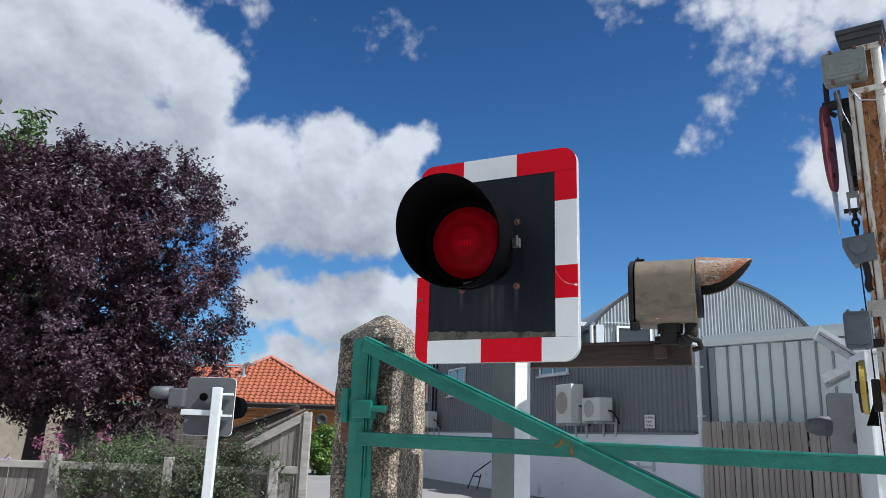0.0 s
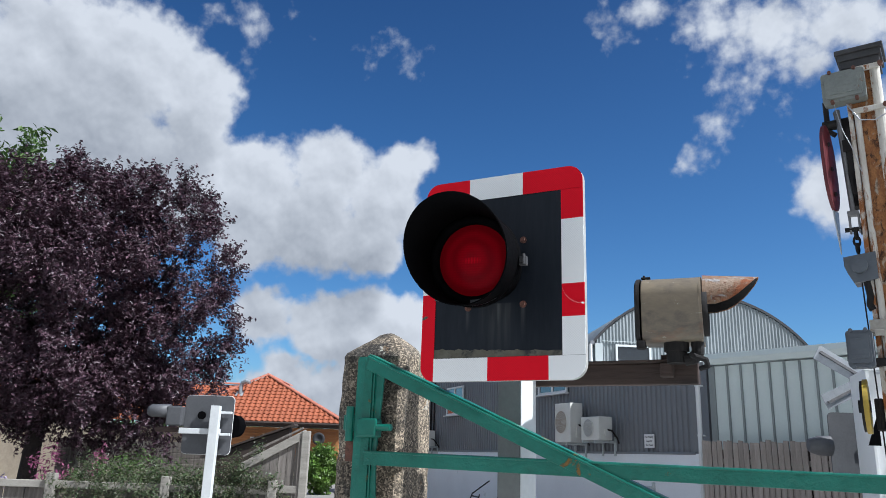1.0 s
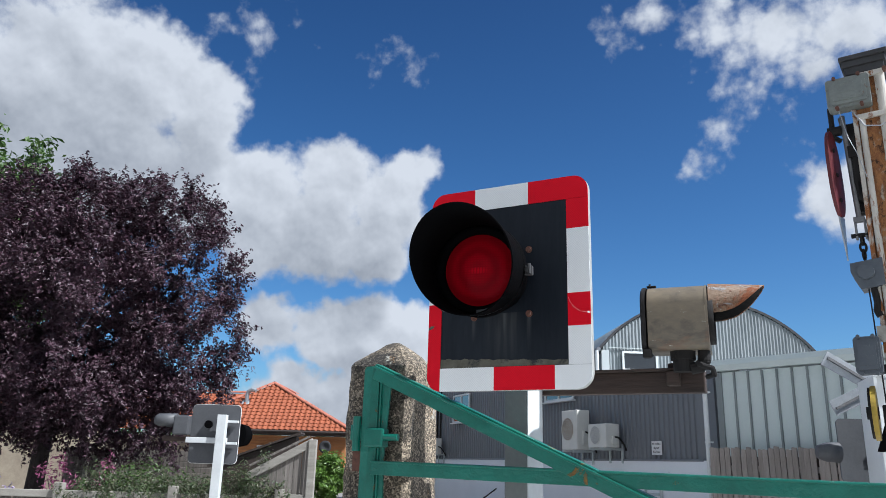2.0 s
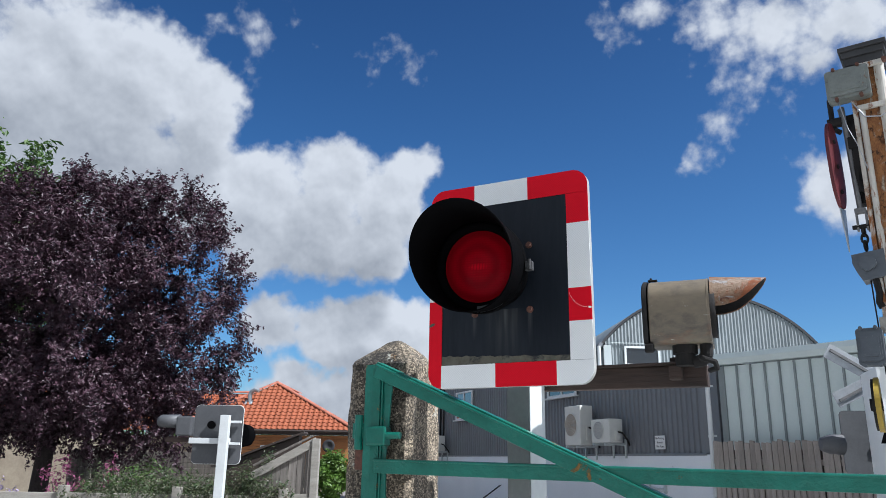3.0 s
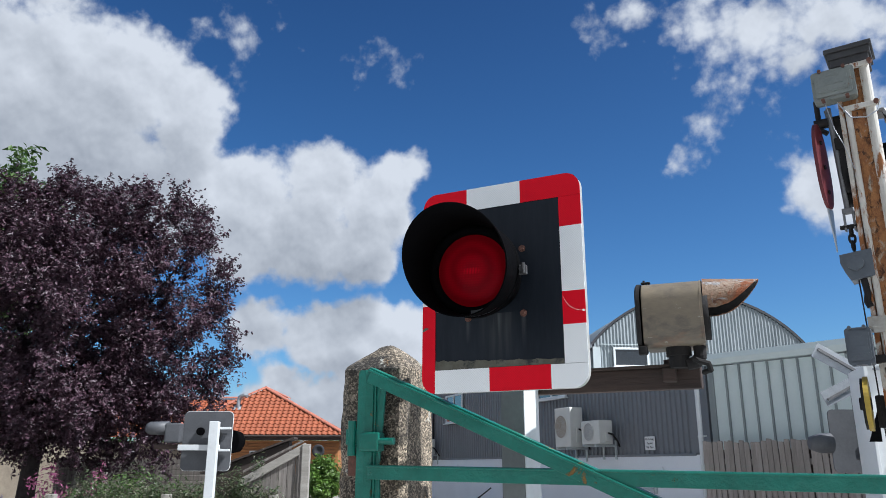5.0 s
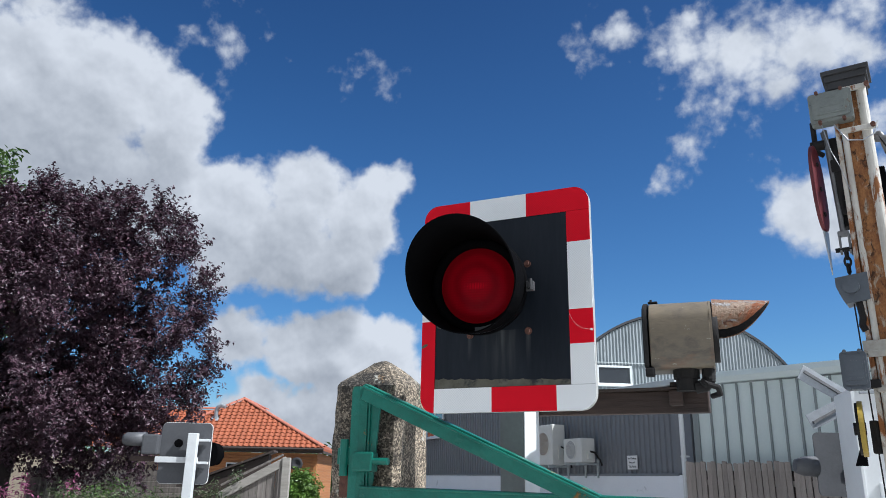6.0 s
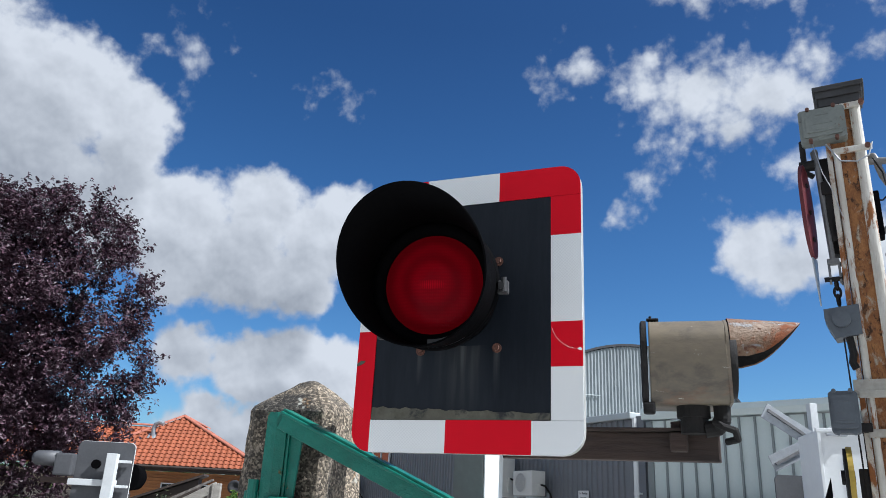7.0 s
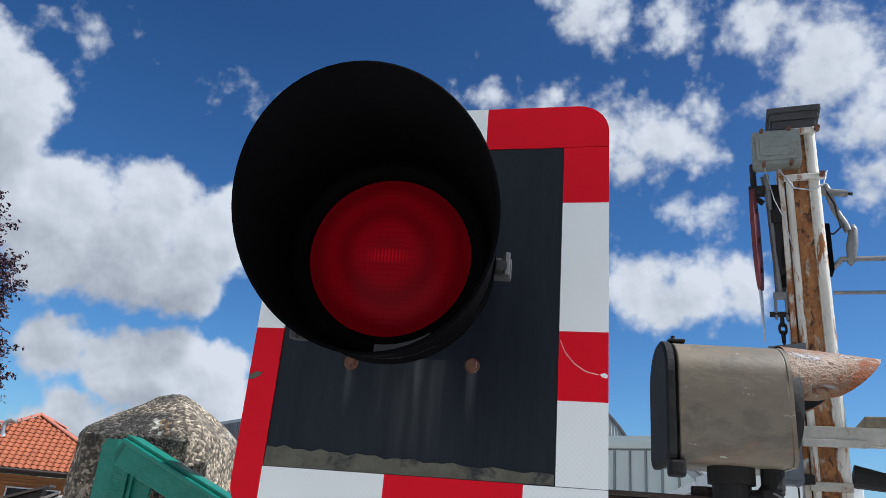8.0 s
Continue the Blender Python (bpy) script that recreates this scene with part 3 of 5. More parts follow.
def leaf_mesh(name, points, normals, size, mat, rng, long=1.5):
    """Many small pointed leaves, each a folded pair of triangles pairs, at the given points."""
    n = len(points)
    nrm = normals / (np.linalg.norm(normals, axis=1, keepdims=True) + 1e-9)
    ref = rng.normal(size=(n, 3))
    a = np.cross(nrm, ref)
    a /= np.linalg.norm(a, axis=1, keepdims=True) + 1e-9
    b = np.cross(nrm, a)
    s = (size * rng.uniform(0.6, 1.3, n))[:, None]
    tip, tail = points + a * s * long, points - a * s * long
    lift = nrm * s * 0.3
    le, ri = points + b * s * 0.62 + lift, points - b * s * 0.62 + lift
    verts = np.stack([tail, le, tip, ri], 1).reshape(-1, 3)
    i = np.arange(n)[:, None] * 4
    faces = np.concatenate([i + [0, 1, 2], i + [0, 2, 3]], 1).reshape(-1, 3)
    me = bpy.data.meshes.new(name)
    me.from_pydata(verts.tolist(), [], faces.tolist())
    me.materials.append(M[mat])
    return me


def foliage(lobes, clumps, per, spread, size, mat, seed, up=0.35, shell=0.72):
    """Leaves in clumps spread through the outer part of overlapping lobes (x, y, z, rx, ry, rz)."""
    rng = np.random.default_rng(seed)
    lob = np.array(lobes, float)
    vol = lob[:, 3] * lob[:, 4] * lob[:, 5]
    pick = rng.choice(len(lob), clumps, p=vol ** 0.7 / (vol ** 0.7).sum())
    d = rng.normal(size=(clumps, 3))
    d /= np.linalg.norm(d, axis=1, keepdims=True)
    r = rng.uniform(shell ** 3, 1.0, clumps) ** (1 / 3) * rng.uniform(0.88, 1.10, clumps)
    c = lob[pick, :3] + d * lob[pick, 3:] * r[:, None]
    axis = d + np.array([0, 0, up]) + rng.normal(size=(clumps, 3)) * 0.3
    axis /= np.linalg.norm(axis, axis=1, keepdims=True)
    k = np.repeat(np.arange(clumps), per)
    along = rng.uniform(-1, 1, len(k))[:, None]
    wide = rng.normal(size=(len(k), 3)) * spread * 0.42 * (1.05 - 0.5 * (along + 1) / 2)
    pts = c[k] + axis[k] * along * spread * 1.25 + wide
    nrm = d[k] * 0.8 + rng.normal(size=pts.shape) * 0.7 + np.array([0, 0, 0.5])
    return leaf_mesh("leaves", pts, nrm, size, mat, rng), c


def sprays(lobes, boughs, twigs, per, reach, size, mat, seed, shell=0.62):
    """Leaves set along twigs that fan up and outwards from boughs on the lobes, with dark hollows between the boughs."""
    rng = np.random.default_rng(seed)
    lob = np.array(lobes, float)
    area = (lob[:, 3] * lob[:, 4] * lob[:, 5]) ** 0.66
    pick = rng.choice(len(lob), boughs, p=area / area.sum())
    d = rng.normal(size=(boughs, 3))
    d /= np.linalg.norm(d, axis=1, keepdims=True)
    c = lob[pick, :3] + d * lob[pick, 3:] * (rng.uniform(shell ** 3, 1.0, boughs) ** (1 / 3))[:, None]
    b = np.repeat(np.arange(boughs), twigs)
    ax = d[b] * 0.75 + rng.normal(size=(len(b), 3)) * 0.62 + np.array([0, 0, 0.55])
    ax /= np.linalg.norm(ax, axis=1, keepdims=True)
    ln = reach * rng.uniform(0.45, 1.25, len(b))
    k = np.repeat(np.arange(len(b)), per)
    along = rng.uniform(0.05, 1.0, len(k)) ** 0.8
    wide = rng.normal(size=(len(k), 3)) * (0.055 * (1.25 - along))[:, None]
    droop = np.array([0, 0, -0.10]) * (along ** 2 * ln[k])[:, None]
    pts = c[b[k]] + ax[k] * (along * ln[k])[:, None] + wide + droop
    nrm = d[b[k]] * 0.55 + rng.normal(size=pts.shape) * 0.6 + np.array([0, 0, 0.75])
    return leaf_mesh("leaves", pts, nrm, size, mat, rng, 1.25), c


# ---- ground ----
def ground_sheet():
    bm = bmesh.new()
    bmesh.ops.create_grid(bm, x_segments=60, y_segments=60, size=1500)
    ob = new("ground", mesh_of(bm, "asphalt"))
    ob.location = (0, 0, 0)
    return tagged(ob, "grey worn asphalt road and yard", "ground", kind="structure")


ground_sheet()


# Unseen pale sheet, added so sunlit ground brightens the shaded upright faces.
def bounce_apron():
    bm = bmesh.new()
    me_pts = rounded(-8.0, -13.0, 15.0, 9.5, 2.0)
    vs = [bm.verts.new((x, y, 0.004)) for x, y in me_pts]
    bm.faces.new(vs)
    return tagged(new("pavement", mesh_of(bm, "bounce_concrete")), "unseen pale apron added to bounce sunlight up", "pavement", kind="structure")


bounce_apron()

# ---- the low grey building: a frame along its long wall, s to the right, y into the building ----
WALL = pose(-12.2, 17.3, 0, 0, 0, -27)


def corrugated(s0, s1, z0, z1, y, pitch, depth, mat, parent, name, label=""):
    """Trapezoid cladding that runs upright."""
    prof = []
    s = s0
    while s < s1 - pitch * 0.5:
        prof += [(s, y), (s + pitch * 0.42, y), (s + pitch * 0.52, y - depth), (s + pitch * 0.90, y - depth)]
        s += pitch
    prof.append((s1, y))
    bm = bmesh.new()
    lo = [bm.verts.new((a, b, z0)) for a, b in prof]
    hi = [bm.verts.new((a, b, z1)) for a, b in prof]
    for i in range(len(prof) - 1):
        bm.faces.new((lo[i], lo[i + 1], hi[i + 1], hi[i]))
    return part(name, bm, mat, parent, label)


def window(parent, s0, s1, z0, z1, y, mullions=1, name="window"):
    fr = bmesh.new()
    w, d = 0.055, 0.05
    for a, b, c, e in ((s0, s1, z0, z0 + w), (s0, s1, z1 - w, z1), (s0, s0 + w, z0 + w, z1 - w), (s1 - w, s1, z0 + w, z1 - w)):
        box((b - a, d, e - c), ((a + b) / 2, y - d / 2, (c + e) / 2), 0.006, fr)
    for k in range(1, mullions):
        x = s0 + (s1 - s0) * k / mullions
        box((w * 0.9, d * 0.9, z1 - z0 - 2 * w), (x, y - d / 2, (z0 + z1) / 2), 0.005, fr)
    f = part(name, fr, "white_plastic", parent, "white plastic window frame")
    part("pane", box((s1 - s0 - w, 0.012, z1 - z0 - w), ((s0 + s1) / 2, y - 0.016, (z0 + z1) / 2)), "pane", f)
    part("sill", box((s1 - s0 + 0.12, 0.12, 0.035), ((s0 + s1) / 2, y - 0.06, z0 - 0.018), 0.008), "white_plastic", f)
    return f


def low_building():
    b = thing("workshop_building", WALL, "low dark grey corrugated metal workshop with pale rendered base", "building", kind="")
    part("base_wall", box((17.4, 0.3, 1.58), (-1.3, 0.15, 0.79), 0.01), "render_white", b, "pale blue-grey rendered base wall")
    part("backing", box((17.4, 0.2, 1.7), (-1.3, 0.20, 2.43)), "dark_cladding", b)
    corrugated(-10.0, 7.12, 1.60, 3.22, 0.06, 0.155, 0.032, "dark_cladding", b, "cladding", "dark grey corrugated cladding")
    part("drip_trim", box((17.1, 0.09, 0.05), (-1.44, 0.03, 1.585), 0.008), "dark_cladding", b)
    part("upper_wall", box((10.9, 0.2, 1.3), (-4.55, 0.22, 3.86)), "dark_cladding", b)
    corrugated(-10.0, 0.9, 3.23, 4.5, 0.06, 0.155, 0.032, "dark_cladding", b, "upper_cladding")
    part("roof_edge", box((6.3, 0.3, 0.12), (4.05, 0.10, 3.29), 0.02), "grey_trim", b, "grey metal gutter edge")
    part("roof", box((17.4, 5.0, 0.1), (-1.3, 2.75, 3.22)), "grey_trim", b)
    part("upper_roof", box((11.1, 5.0, 0.12), (-4.55, 2.6, 4.56)), "grey_trim", b)
    part("side_wall", box((0.2, 5.0, 4.4), (-9.95, 2.8, 2.2)), "render_white", b)
    part("back_wall", box((17.4, 0.2, 3.1), (-1.3, 5.3, 1.55)), "dark_cladding", b)
    window(b, -8.15, -6.9, 2.62, 3.45, 0.0, 2)
    window(b, -4.95, -3.6, 2.72, 3.62, 0.0, 2)
    window(b, 1.25, 2.65, 3.0, 3.9, 0.0, 2)
    dp = part("downpipe", pipe([(7.42, -0.14, 3.2), (7.42, -0.14, 0.1)], 0.045), "white_plastic", b, "white plastic downpipe")
    for z in (0.9, 1.9, 2.8):
        part("pipe_clip", box((0.13, 0.10, 0.03), (7.42, -0.11, z), 0.004), "white_plastic", dp)
    cab = part("cable_run", pipe([(-6.35, -0.03, 3.9), (-6.35, -0.03, 1.9)], 0.035), "worn_black", b, "black insulated pipe run")
    pipe_b = pipe([(-6.05, -0.03, 3.9), (-6.05, -0.03, 2.0)], 0.03)
    part("cable_run", pipe_b, "worn_black", b)
    br = part("pull_handle", box((0.5, 0.03, 0.05), (5.6, -0.06, 0.92), 0.01), "grey_trim", b, "grey steel door stay on the base wall")
    part("plate", box((0.05, 0.06, 0.18), (5.86, -0.03, 0.93), 0.01), "grey_trim", br)
    part("plate", box((0.05, 0.06, 0.14), (5.34, -0.03, 0.93), 0.01), "grey_trim", br)
    return b


SHED = pose(-5.50, 13.89, 0, 0, 0, -9)      # frame of the pale shed and its paling fence


def panel_shed():
    b = thing("panel_shed", SHED, "pale grey standing-seam metal shed beside the workshop", "shed")
    end = 4.6
    part("core", box((end, 1.2, 3.15), (end / 2, 0.76, 1.575)), "grey_trim", b)
    step = 0.268
    me = mesh_of(box((step - 0.004, 0.05, 3.14), (0, 0, 1.57), 0.004), "grey_panel")
    seam = mesh_of(box((0.034, 0.05, 3.14), (0, 0, 1.57), 0.008), "grey_seam")
    s = 0.10
    while s + step < end:
        place("panel", me, b, pose(s + step / 2, 0.12, 0.02))
        place("seam", seam, b, pose(s, 0.082, 0.02))
        s += step
    part("corner_trim", box((0.10, 0.08, 3.14), (0.045, 0.11, 1.59), 0.008), "grey_seam", b)
    gutter = part("gutter", prism([(0, 0), (0, 0.17), (-0.10, 0.20), (-0.13, 0.10), (-0.10, 0.0)], -0.03, end), "grey_panel", b, "pale grey metal gutter")
    gutter.matrix_basis = Matrix(((0, 1, 0, 0), (1, 0, 0, 0.06), (0, 0, 1, 3.18), (0, 0, 0, 1)))
    part("roof", box((end + 0.05, 1.35, 0.08), (end / 2, 0.80, 3.36), 0.01, turn=pose(0, 0, 0, 1.2).to_3x3().to_4x4()), "grey_trim", b)
    return b


def arched_barn():
    b = thing("arched_barn", pose(-9.72, 17.31, 0, 0, 0, 45), "old round-roofed barn of weathered corrugated iron", "barn")
    sc, r, zc, half = 2.88, 3.75, 2.01, 2.86
    n = int(2 * half / 0.045)
    bm = bmesh.new()
    prev = None
    for i in range(n + 1):
        dx = -half + 2 * half * i / n
        top = zc + math.sqrt(r * r - dx * dx)
        y = 0.012 if i % 2 else -0.012
        pair = (bm.verts.new((sc + dx, y, 2.2)), bm.verts.new((sc + dx, y, top)))
        if prev:
            bm.faces.new((prev[0], pair[0], pair[1], prev[1]))
        prev = pair
    part("gable", bm, "old_tin", b, "weathered grey corrugated gable")
    angles = np.linspace(-math.asin(3.0 / r), math.asin(3.0 / r), 40)
    rings = []
    for y in (-0.035, 15.0):
        ring = [(sc + (r + 0.02) * math.sin(a), y, zc + (r + 0.02) * math.cos(a)) for a in angles]
        ring += [(sc + (r + 0.07) * math.sin(a), y, zc + (r + 0.07) * math.cos(a)) for a in angles[::-1]]
        rings.append(ring)
    part("roof", lofted(rings), "old_tin", b, "curved corrugated roof")
    vr = [[(sc + rr * math.sin(a), y, zc + rr * math.cos(a)) for a in angles] for rr, y in ((r + 0.015, -0.040), (r + 0.075, -0.040), (r + 0.075, -0.02))]
    part("verge", lofted(vr, closed=False, caps=(False, False)), "ink", b, "dark roof edge trim")
    part("side_wall", box((0.1, 15, 4.3), (0.02, 7.55, 2.15)), "old_tin", b)
    part("side_wall", box((0.1, 15, 4.3), (5.76, 7.55, 2.15)), "old_tin", b)
    part("back_wall", box((5.4, 0.1, 4.3), (sc, 15.0, 2.15)), "old_tin", b)
    part("gutter", rod((-0.12, -0.1, 4.36), (-0.12, 15, 4.36), 0.06, seg=8), "dark_cladding", b)
    part("downpipe", pipe([(-0.17, -0.1, 4.32), (-0.17, -0.1, 3.2)], 0.045), "white_plastic", b, "white downpipe")
    part("corner_board", box((0.2, 0.05, 2.0), (0.06, -0.05, 3.35), 0.006), "grey_trim", b)
    part("flashing", box((1.7, 0.03, 0.02), (1.0, -0.035, 4.42), 0.004), "grey_trim", b)
    window(b, 0.50, 1.44, 3.83, 4.34, -0.03, 1)
    return b


low_building()
panel_shed()
arched_barn()


def air_conditioner(s, z, w, h, grille, fan_z, label):
    a = thing("air_conditioner", WALL @ pose(s, 0, z), label, "air conditioner", "air conditioners on the wall")
    body = part("casing", box((w, 0.34, h), (0, -0.33, h / 2), 0.018), "ac_white", a)
    r = min(w, h) * 0.40
    ring = lofted([[(x0 + rr * math.cos(t), y, fan_z + rr * math.sin(t)) for t in np.linspace(0, 2 * math.pi, 28)[:-1]] for x0, rr, y in ((-w * 0.08, r, -0.50), (-w * 0.08, r, -0.515), (-w * 0.08, r * 0.93, -0.515), (-w * 0.08, r * 0.93, -0.50))], caps=(False, False))
    part("fan_ring", ring, "ac_white", body)
    gr = bmesh.new()
    rod((-w * 0.08, -0.503, fan_z), (-w * 0.08, -0.508, fan_z), r * 0.93, seg=28, bm=gr)
    part("fan_grille", gr, grille, body, "round fan grille")
    wires = bmesh.new()
    for k in range(1, 6):
        rr = r * 0.93 * k / 6
        ringp = [(-w * 0.08 + rr * math.cos(t), -0.513, fan_z + rr * math.sin(t)) for t in np.linspace(0, 2 * math.pi, 17)]
        pipe(ringp, 0.004, wires, 4)
    part("grille_wire", wires, "ac_white", body)
    part("valve_cover", box((0.05, 0.12, h * 0.35), (w / 2 + 0.02, -0.30, h * 0.3), 0.01), "ac_white", body)
    part("hose", pipe([(w / 2 + 0.03, -0.3, h * 0.45), (w / 2 + 0.12, -0.25, h * 0.4), (w / 2 + 0.12, -0.12, h * 0.1), (w / 2 + 0.05, -0.03, -0.05)], 0.02), "worn_black", body, "black insulated hose")
    for x in (-w * 0.33, w * 0.33):
        bk = part("bracket", box((0.05, 0.55, 0.05), (x, -0.27, -0.03), 0.005), "grey_trim", a)
        part("bracket_upright", box((0.05, 0.04, 0.4), (x, -0.01, -0.12), 0.005), "grey_trim", bk)
    return a


air_conditioner(3.20, 1.79, 0.68, 0.89, "beige_grille", 0.46, "tall cream air-conditioning unit with beige fan grille on the workshop wall")
air_conditioner(4.34, 1.83, 0.70, 0.50, "grey_grille", 0.26, "low white air-conditioning unit bracketed to the workshop wall")
air_conditioner(-7.0, 1.74, 0.75, 0.50, "grey_grille", 0.25, "small white air-conditioning unit at the far end of the wall")
air_conditioner(-5.95, 1.74, 0.75, 0.50, "grey_grille", 0.25, "small white air-conditioning unit beside the insulated pipes")


def lettered(text, size, m, parent, mat="ink"):
    cu = bpy.data.curves.new("text", "FONT")
    cu.body, cu.size, cu.align_x, cu.align_y, cu.extrude = text, size, "CENTER", "CENTER", 0.001
    tmp = bpy.data.objects.new("text", cu)
    scene.collection.objects.link(tmp)
    me = bpy.data.meshes.new_from_object(tmp.evaluated_get(bpy.context.evaluated_depsgraph_get()))
    bpy.data.objects.remove(tmp)
    me.materials.clear()
    me.materials.append(M[mat])
    ob = new("lettering", me)
    ob.parent = parent
    ob.matrix_basis = m
    return ob


def parking_sign():
    s = thing("parking_sign", WALL @ pose(5.76, -0.0, 1.82), "small white no-parking notice with dark lettering on cladding", "sign")
    part("plate", box((0.32, 0.012, 0.27), (0, -0.012, 0), 0.003), "sign_white", s)
    for k, text in enumerate(("No Parking", "Beyond", "This Point")):
        lettered(text, 0.058, pose(0, -0.022, 0.08 - 0.08 * k, 90), s)
    return s


parking_sign()


def board_fence():
    """The brown paling fence in front of the panel shed."""
    f = thing("paling_fence", SHED @ pose(0, -0.42, 0), "brown weathered vertical board fence against the grey shed", "fence")
    rng = random.Random(4)
    meshes = [mesh_of(prism([(-0.044, 0), (0.044, 0), (0.044, 1.76 + d), (0.038, 1.78 + d), (-0.036, 1.79 + d), (-0.044, 1.77 + d)], -0.012, 0.012), "brown_fence") for d in (0, 0.015, -0.02, 0.03)]
    x = 0.12
    while x < 4.5:
        place("board", rng.choice(meshes), f, pose(x, rng.uniform(-0.01, 0.012), 0, 0, rng.uniform(-0.6, 0.6), rng.uniform(-3, 3)))
        x += 0.099
    # added dark sheet: gives the gaps between boards their shade
    part("backing", box((4.5, 0.01, 1.6), (2.3, 0.10, 0.85)), "dark_timber", f, "dark sheet standing in for shade in the board gaps")
    for z in (0.4, 1.45):
        part("rail", box((4.5, 0.05, 0.09), (2.3, 0.05, z), 0.006), "brown_fence", f)
    return f


board_fence()


# ---- red-roofed house ----
def house():
    h = thing("bungalow", pose(-29.9, 22.4, 0, 0, 0, 41.2), "timber-clad bungalow with a bright orange clay-tiled hipped roof", "house")
    # x along the front, y away from the road; the wing's hip faces the road
    z0, zr = 2.76, 5.16
    xl, xr, ax = -5.2, 3.5, -0.95
    yf, ya = 0.0, 2.6
    part("wall", box((7.4, 0.25, 2.5), (-0.6, 0.85, 1.25), 0.01), "stone", h, "coursed cream stone wall")
    boards = mesh_of(box((7.38, 0.03, 0.135), (0, 0, 0), 0.008), "cedar")
    for k in range(11):
        place("cladding_board", boards, h, pose(-0.6, 0.70, 1.06 + 0.14 * k, 8))
    part("side_wall", box((0.25, 7, 2.5), (2.98, 4.4, 1.25), 0.01), "stone", h)
    side_boards = mesh_of(box((0.03, 6.6, 0.135), (0, 0, 0), 0.008), "cedar")
    for k in range(18):
        place("cladding_board", side_boards, h, pose(3.13, 4.2, 0.12 + 0.14 * k, 0, 8))
    part("left_wall", box((0.25, 7, 2.5), (-4.2, 4.4, 1.25), 0.01), "stone", h)
    # roof planes
    def plane(pts, name, mat="roof_tile", lift=0.0):
        bm = bmesh.new()
        top = [bm.verts.new(Vector(p) + Vector((0, 0, lift))) for p in pts]
        bot = [bm.verts.new(Vector(p) + Vector((0, 0, lift - 0.12))) for p in pts]
        bm.faces.new(top)
        bm.faces.new(bot[::-1])
        for i in range(len(pts)):
            j = (i + 1) % len(pts)
            bm.faces.new((top[i], bot[i], bot[j], top[j]))
        return part(name, bm, mat, h)
    apex, back = Vector((ax, ya, zr)), Vector((ax, 9.0, zr))
    fl, fr = Vector((xl, yf, z0)), Vector((xr, yf, z0))
    hip = plane([fl, fr, apex], "hip_roof")
    plane([fr, Vector((xr, 9.0, z0)), back, apex], "side_roof")
    plane([fl, apex, back, Vector((xl, 9.0, z0))], "side_roof")
    main = plane([Vector((-14, 3.0, z0 + 0.1)), Vector((-1.6, 3.0, z0 + 0.1)), Vector((-1.6, 6.0, 4.9)), Vector((-14, 6.0, 4.9))], "main_roof")
    part("main_wall", box((10, 0.3, 2.5), (-9.2, 3.6, 1.25)), "stone", h)
    # pantiles on the hip: rows up the slope
    def tiles(parent, origin, across, up, inside, tw=0.265, th=0.25):
        nrm = across.cross(up).normalized()
        if nrm.z < 0:
            nrm = -nrm
        bm = bmesh.new()
        prof = [(-0.5, 0.012), (-0.32, 0.05), (-0.1, 0.06), (0.1, 0.03), (0.3, 0.012), (0.5, 0.012)]
        rows = [[bm.verts.new((x * tw, y, z + dz)) for x, z in prof] for y, dz in ((-th / 2 - 0.02, 0.028), (th / 2, 0.0))]
        low = [bm.verts.new((x * tw, -th / 2 - 0.02, z + 0.0)) for x, z in prof]
        for i in range(len(prof) - 1):
            bm.faces.new((rows[0][i], rows[0][i + 1], rows[1][i + 1], rows[1][i]))
            bm.faces.new((low[i], low[i + 1], rows[0][i + 1], rows[0][i]))
        me = mesh_of(bm, "roof_tile")
        turn = Matrix((across, up, across.cross(up))).transposed().to_4x4()
        j = 0
        while j < 40:
            i = -60
            while i < 60:
                p = origin + across * (i * tw) + up * ((j + 0.5) * th)
                if inside(p):
                    place("roof_tile", me, parent, Matrix.Translation(p) @ turn)
                i += 1
            j += 1
    slope = (apex - (fl + (fr - fl) * ((ax - xl) / (xr - xl)))).normalized()
    def in_hip(p):
        f = (p.z - z0) / (zr - z0)
        return 0 <= f < 0.985 and xl + (ax - xl) * f + 0.05 < p.x < xr + (ax - xr) * f - 0.05
    tiles(hip, Vector((ax, yf, z0)), Vector((1, 0, 0)), slope, in_hip)
    mslope = Vector((0, 3.0, 4.9 - z0 - 0.1)).normalized()
    tiles(main, Vector((-5, 3.0, z0 + 0.1)), Vector((1, 0, 0)), mslope, lambda p: -6.9 < p.x < -2.0 and p.z < 4.88)
    # ridge and hip tiles
    rt = mesh_of(lofted([[(0.11 * math.cos(a), y, 0.10 * math.sin(a)) for a in np.linspace(0, math.pi, 8)] for y in (-0.2, 0.2)], closed=False, caps=(False, False)), "ridge_tile")
    for a, b in ((fr, apex), (fl, apex), (apex, back), (Vector((-14, 6.0, 4.92)), Vector((-1.4, 6.0, 4.92)))):
        n = int((b - a).length / 0.4)
        q = (b - a).to_track_quat("Y", "Z").to_matrix().to_4x4()
        for k in range(n):
            place("ridge_tile", rt, h, Matrix.Translation(a + (b - a) * ((k + 0.5) / n) + Vector((0, 0, 0.03))) @ q)
    part("fascia", box((xr - xl, 0.05, 0.2), ((xl + xr) / 2, 0.03, z0 - 0.12), 0.01), "dark_timber", h, "dark timber eaves board")
    part("fascia", box((0.05, 9.0, 0.2), (xr - 0.03, 4.5, z0 - 0.12), 0.01), "dark_timber", h)
    part("soffit", box((xr - xl - 0.1, 0.9, 0.03), ((xl + xr) / 2, 0.45, z0 - 0.2)), "dark_timber", h)
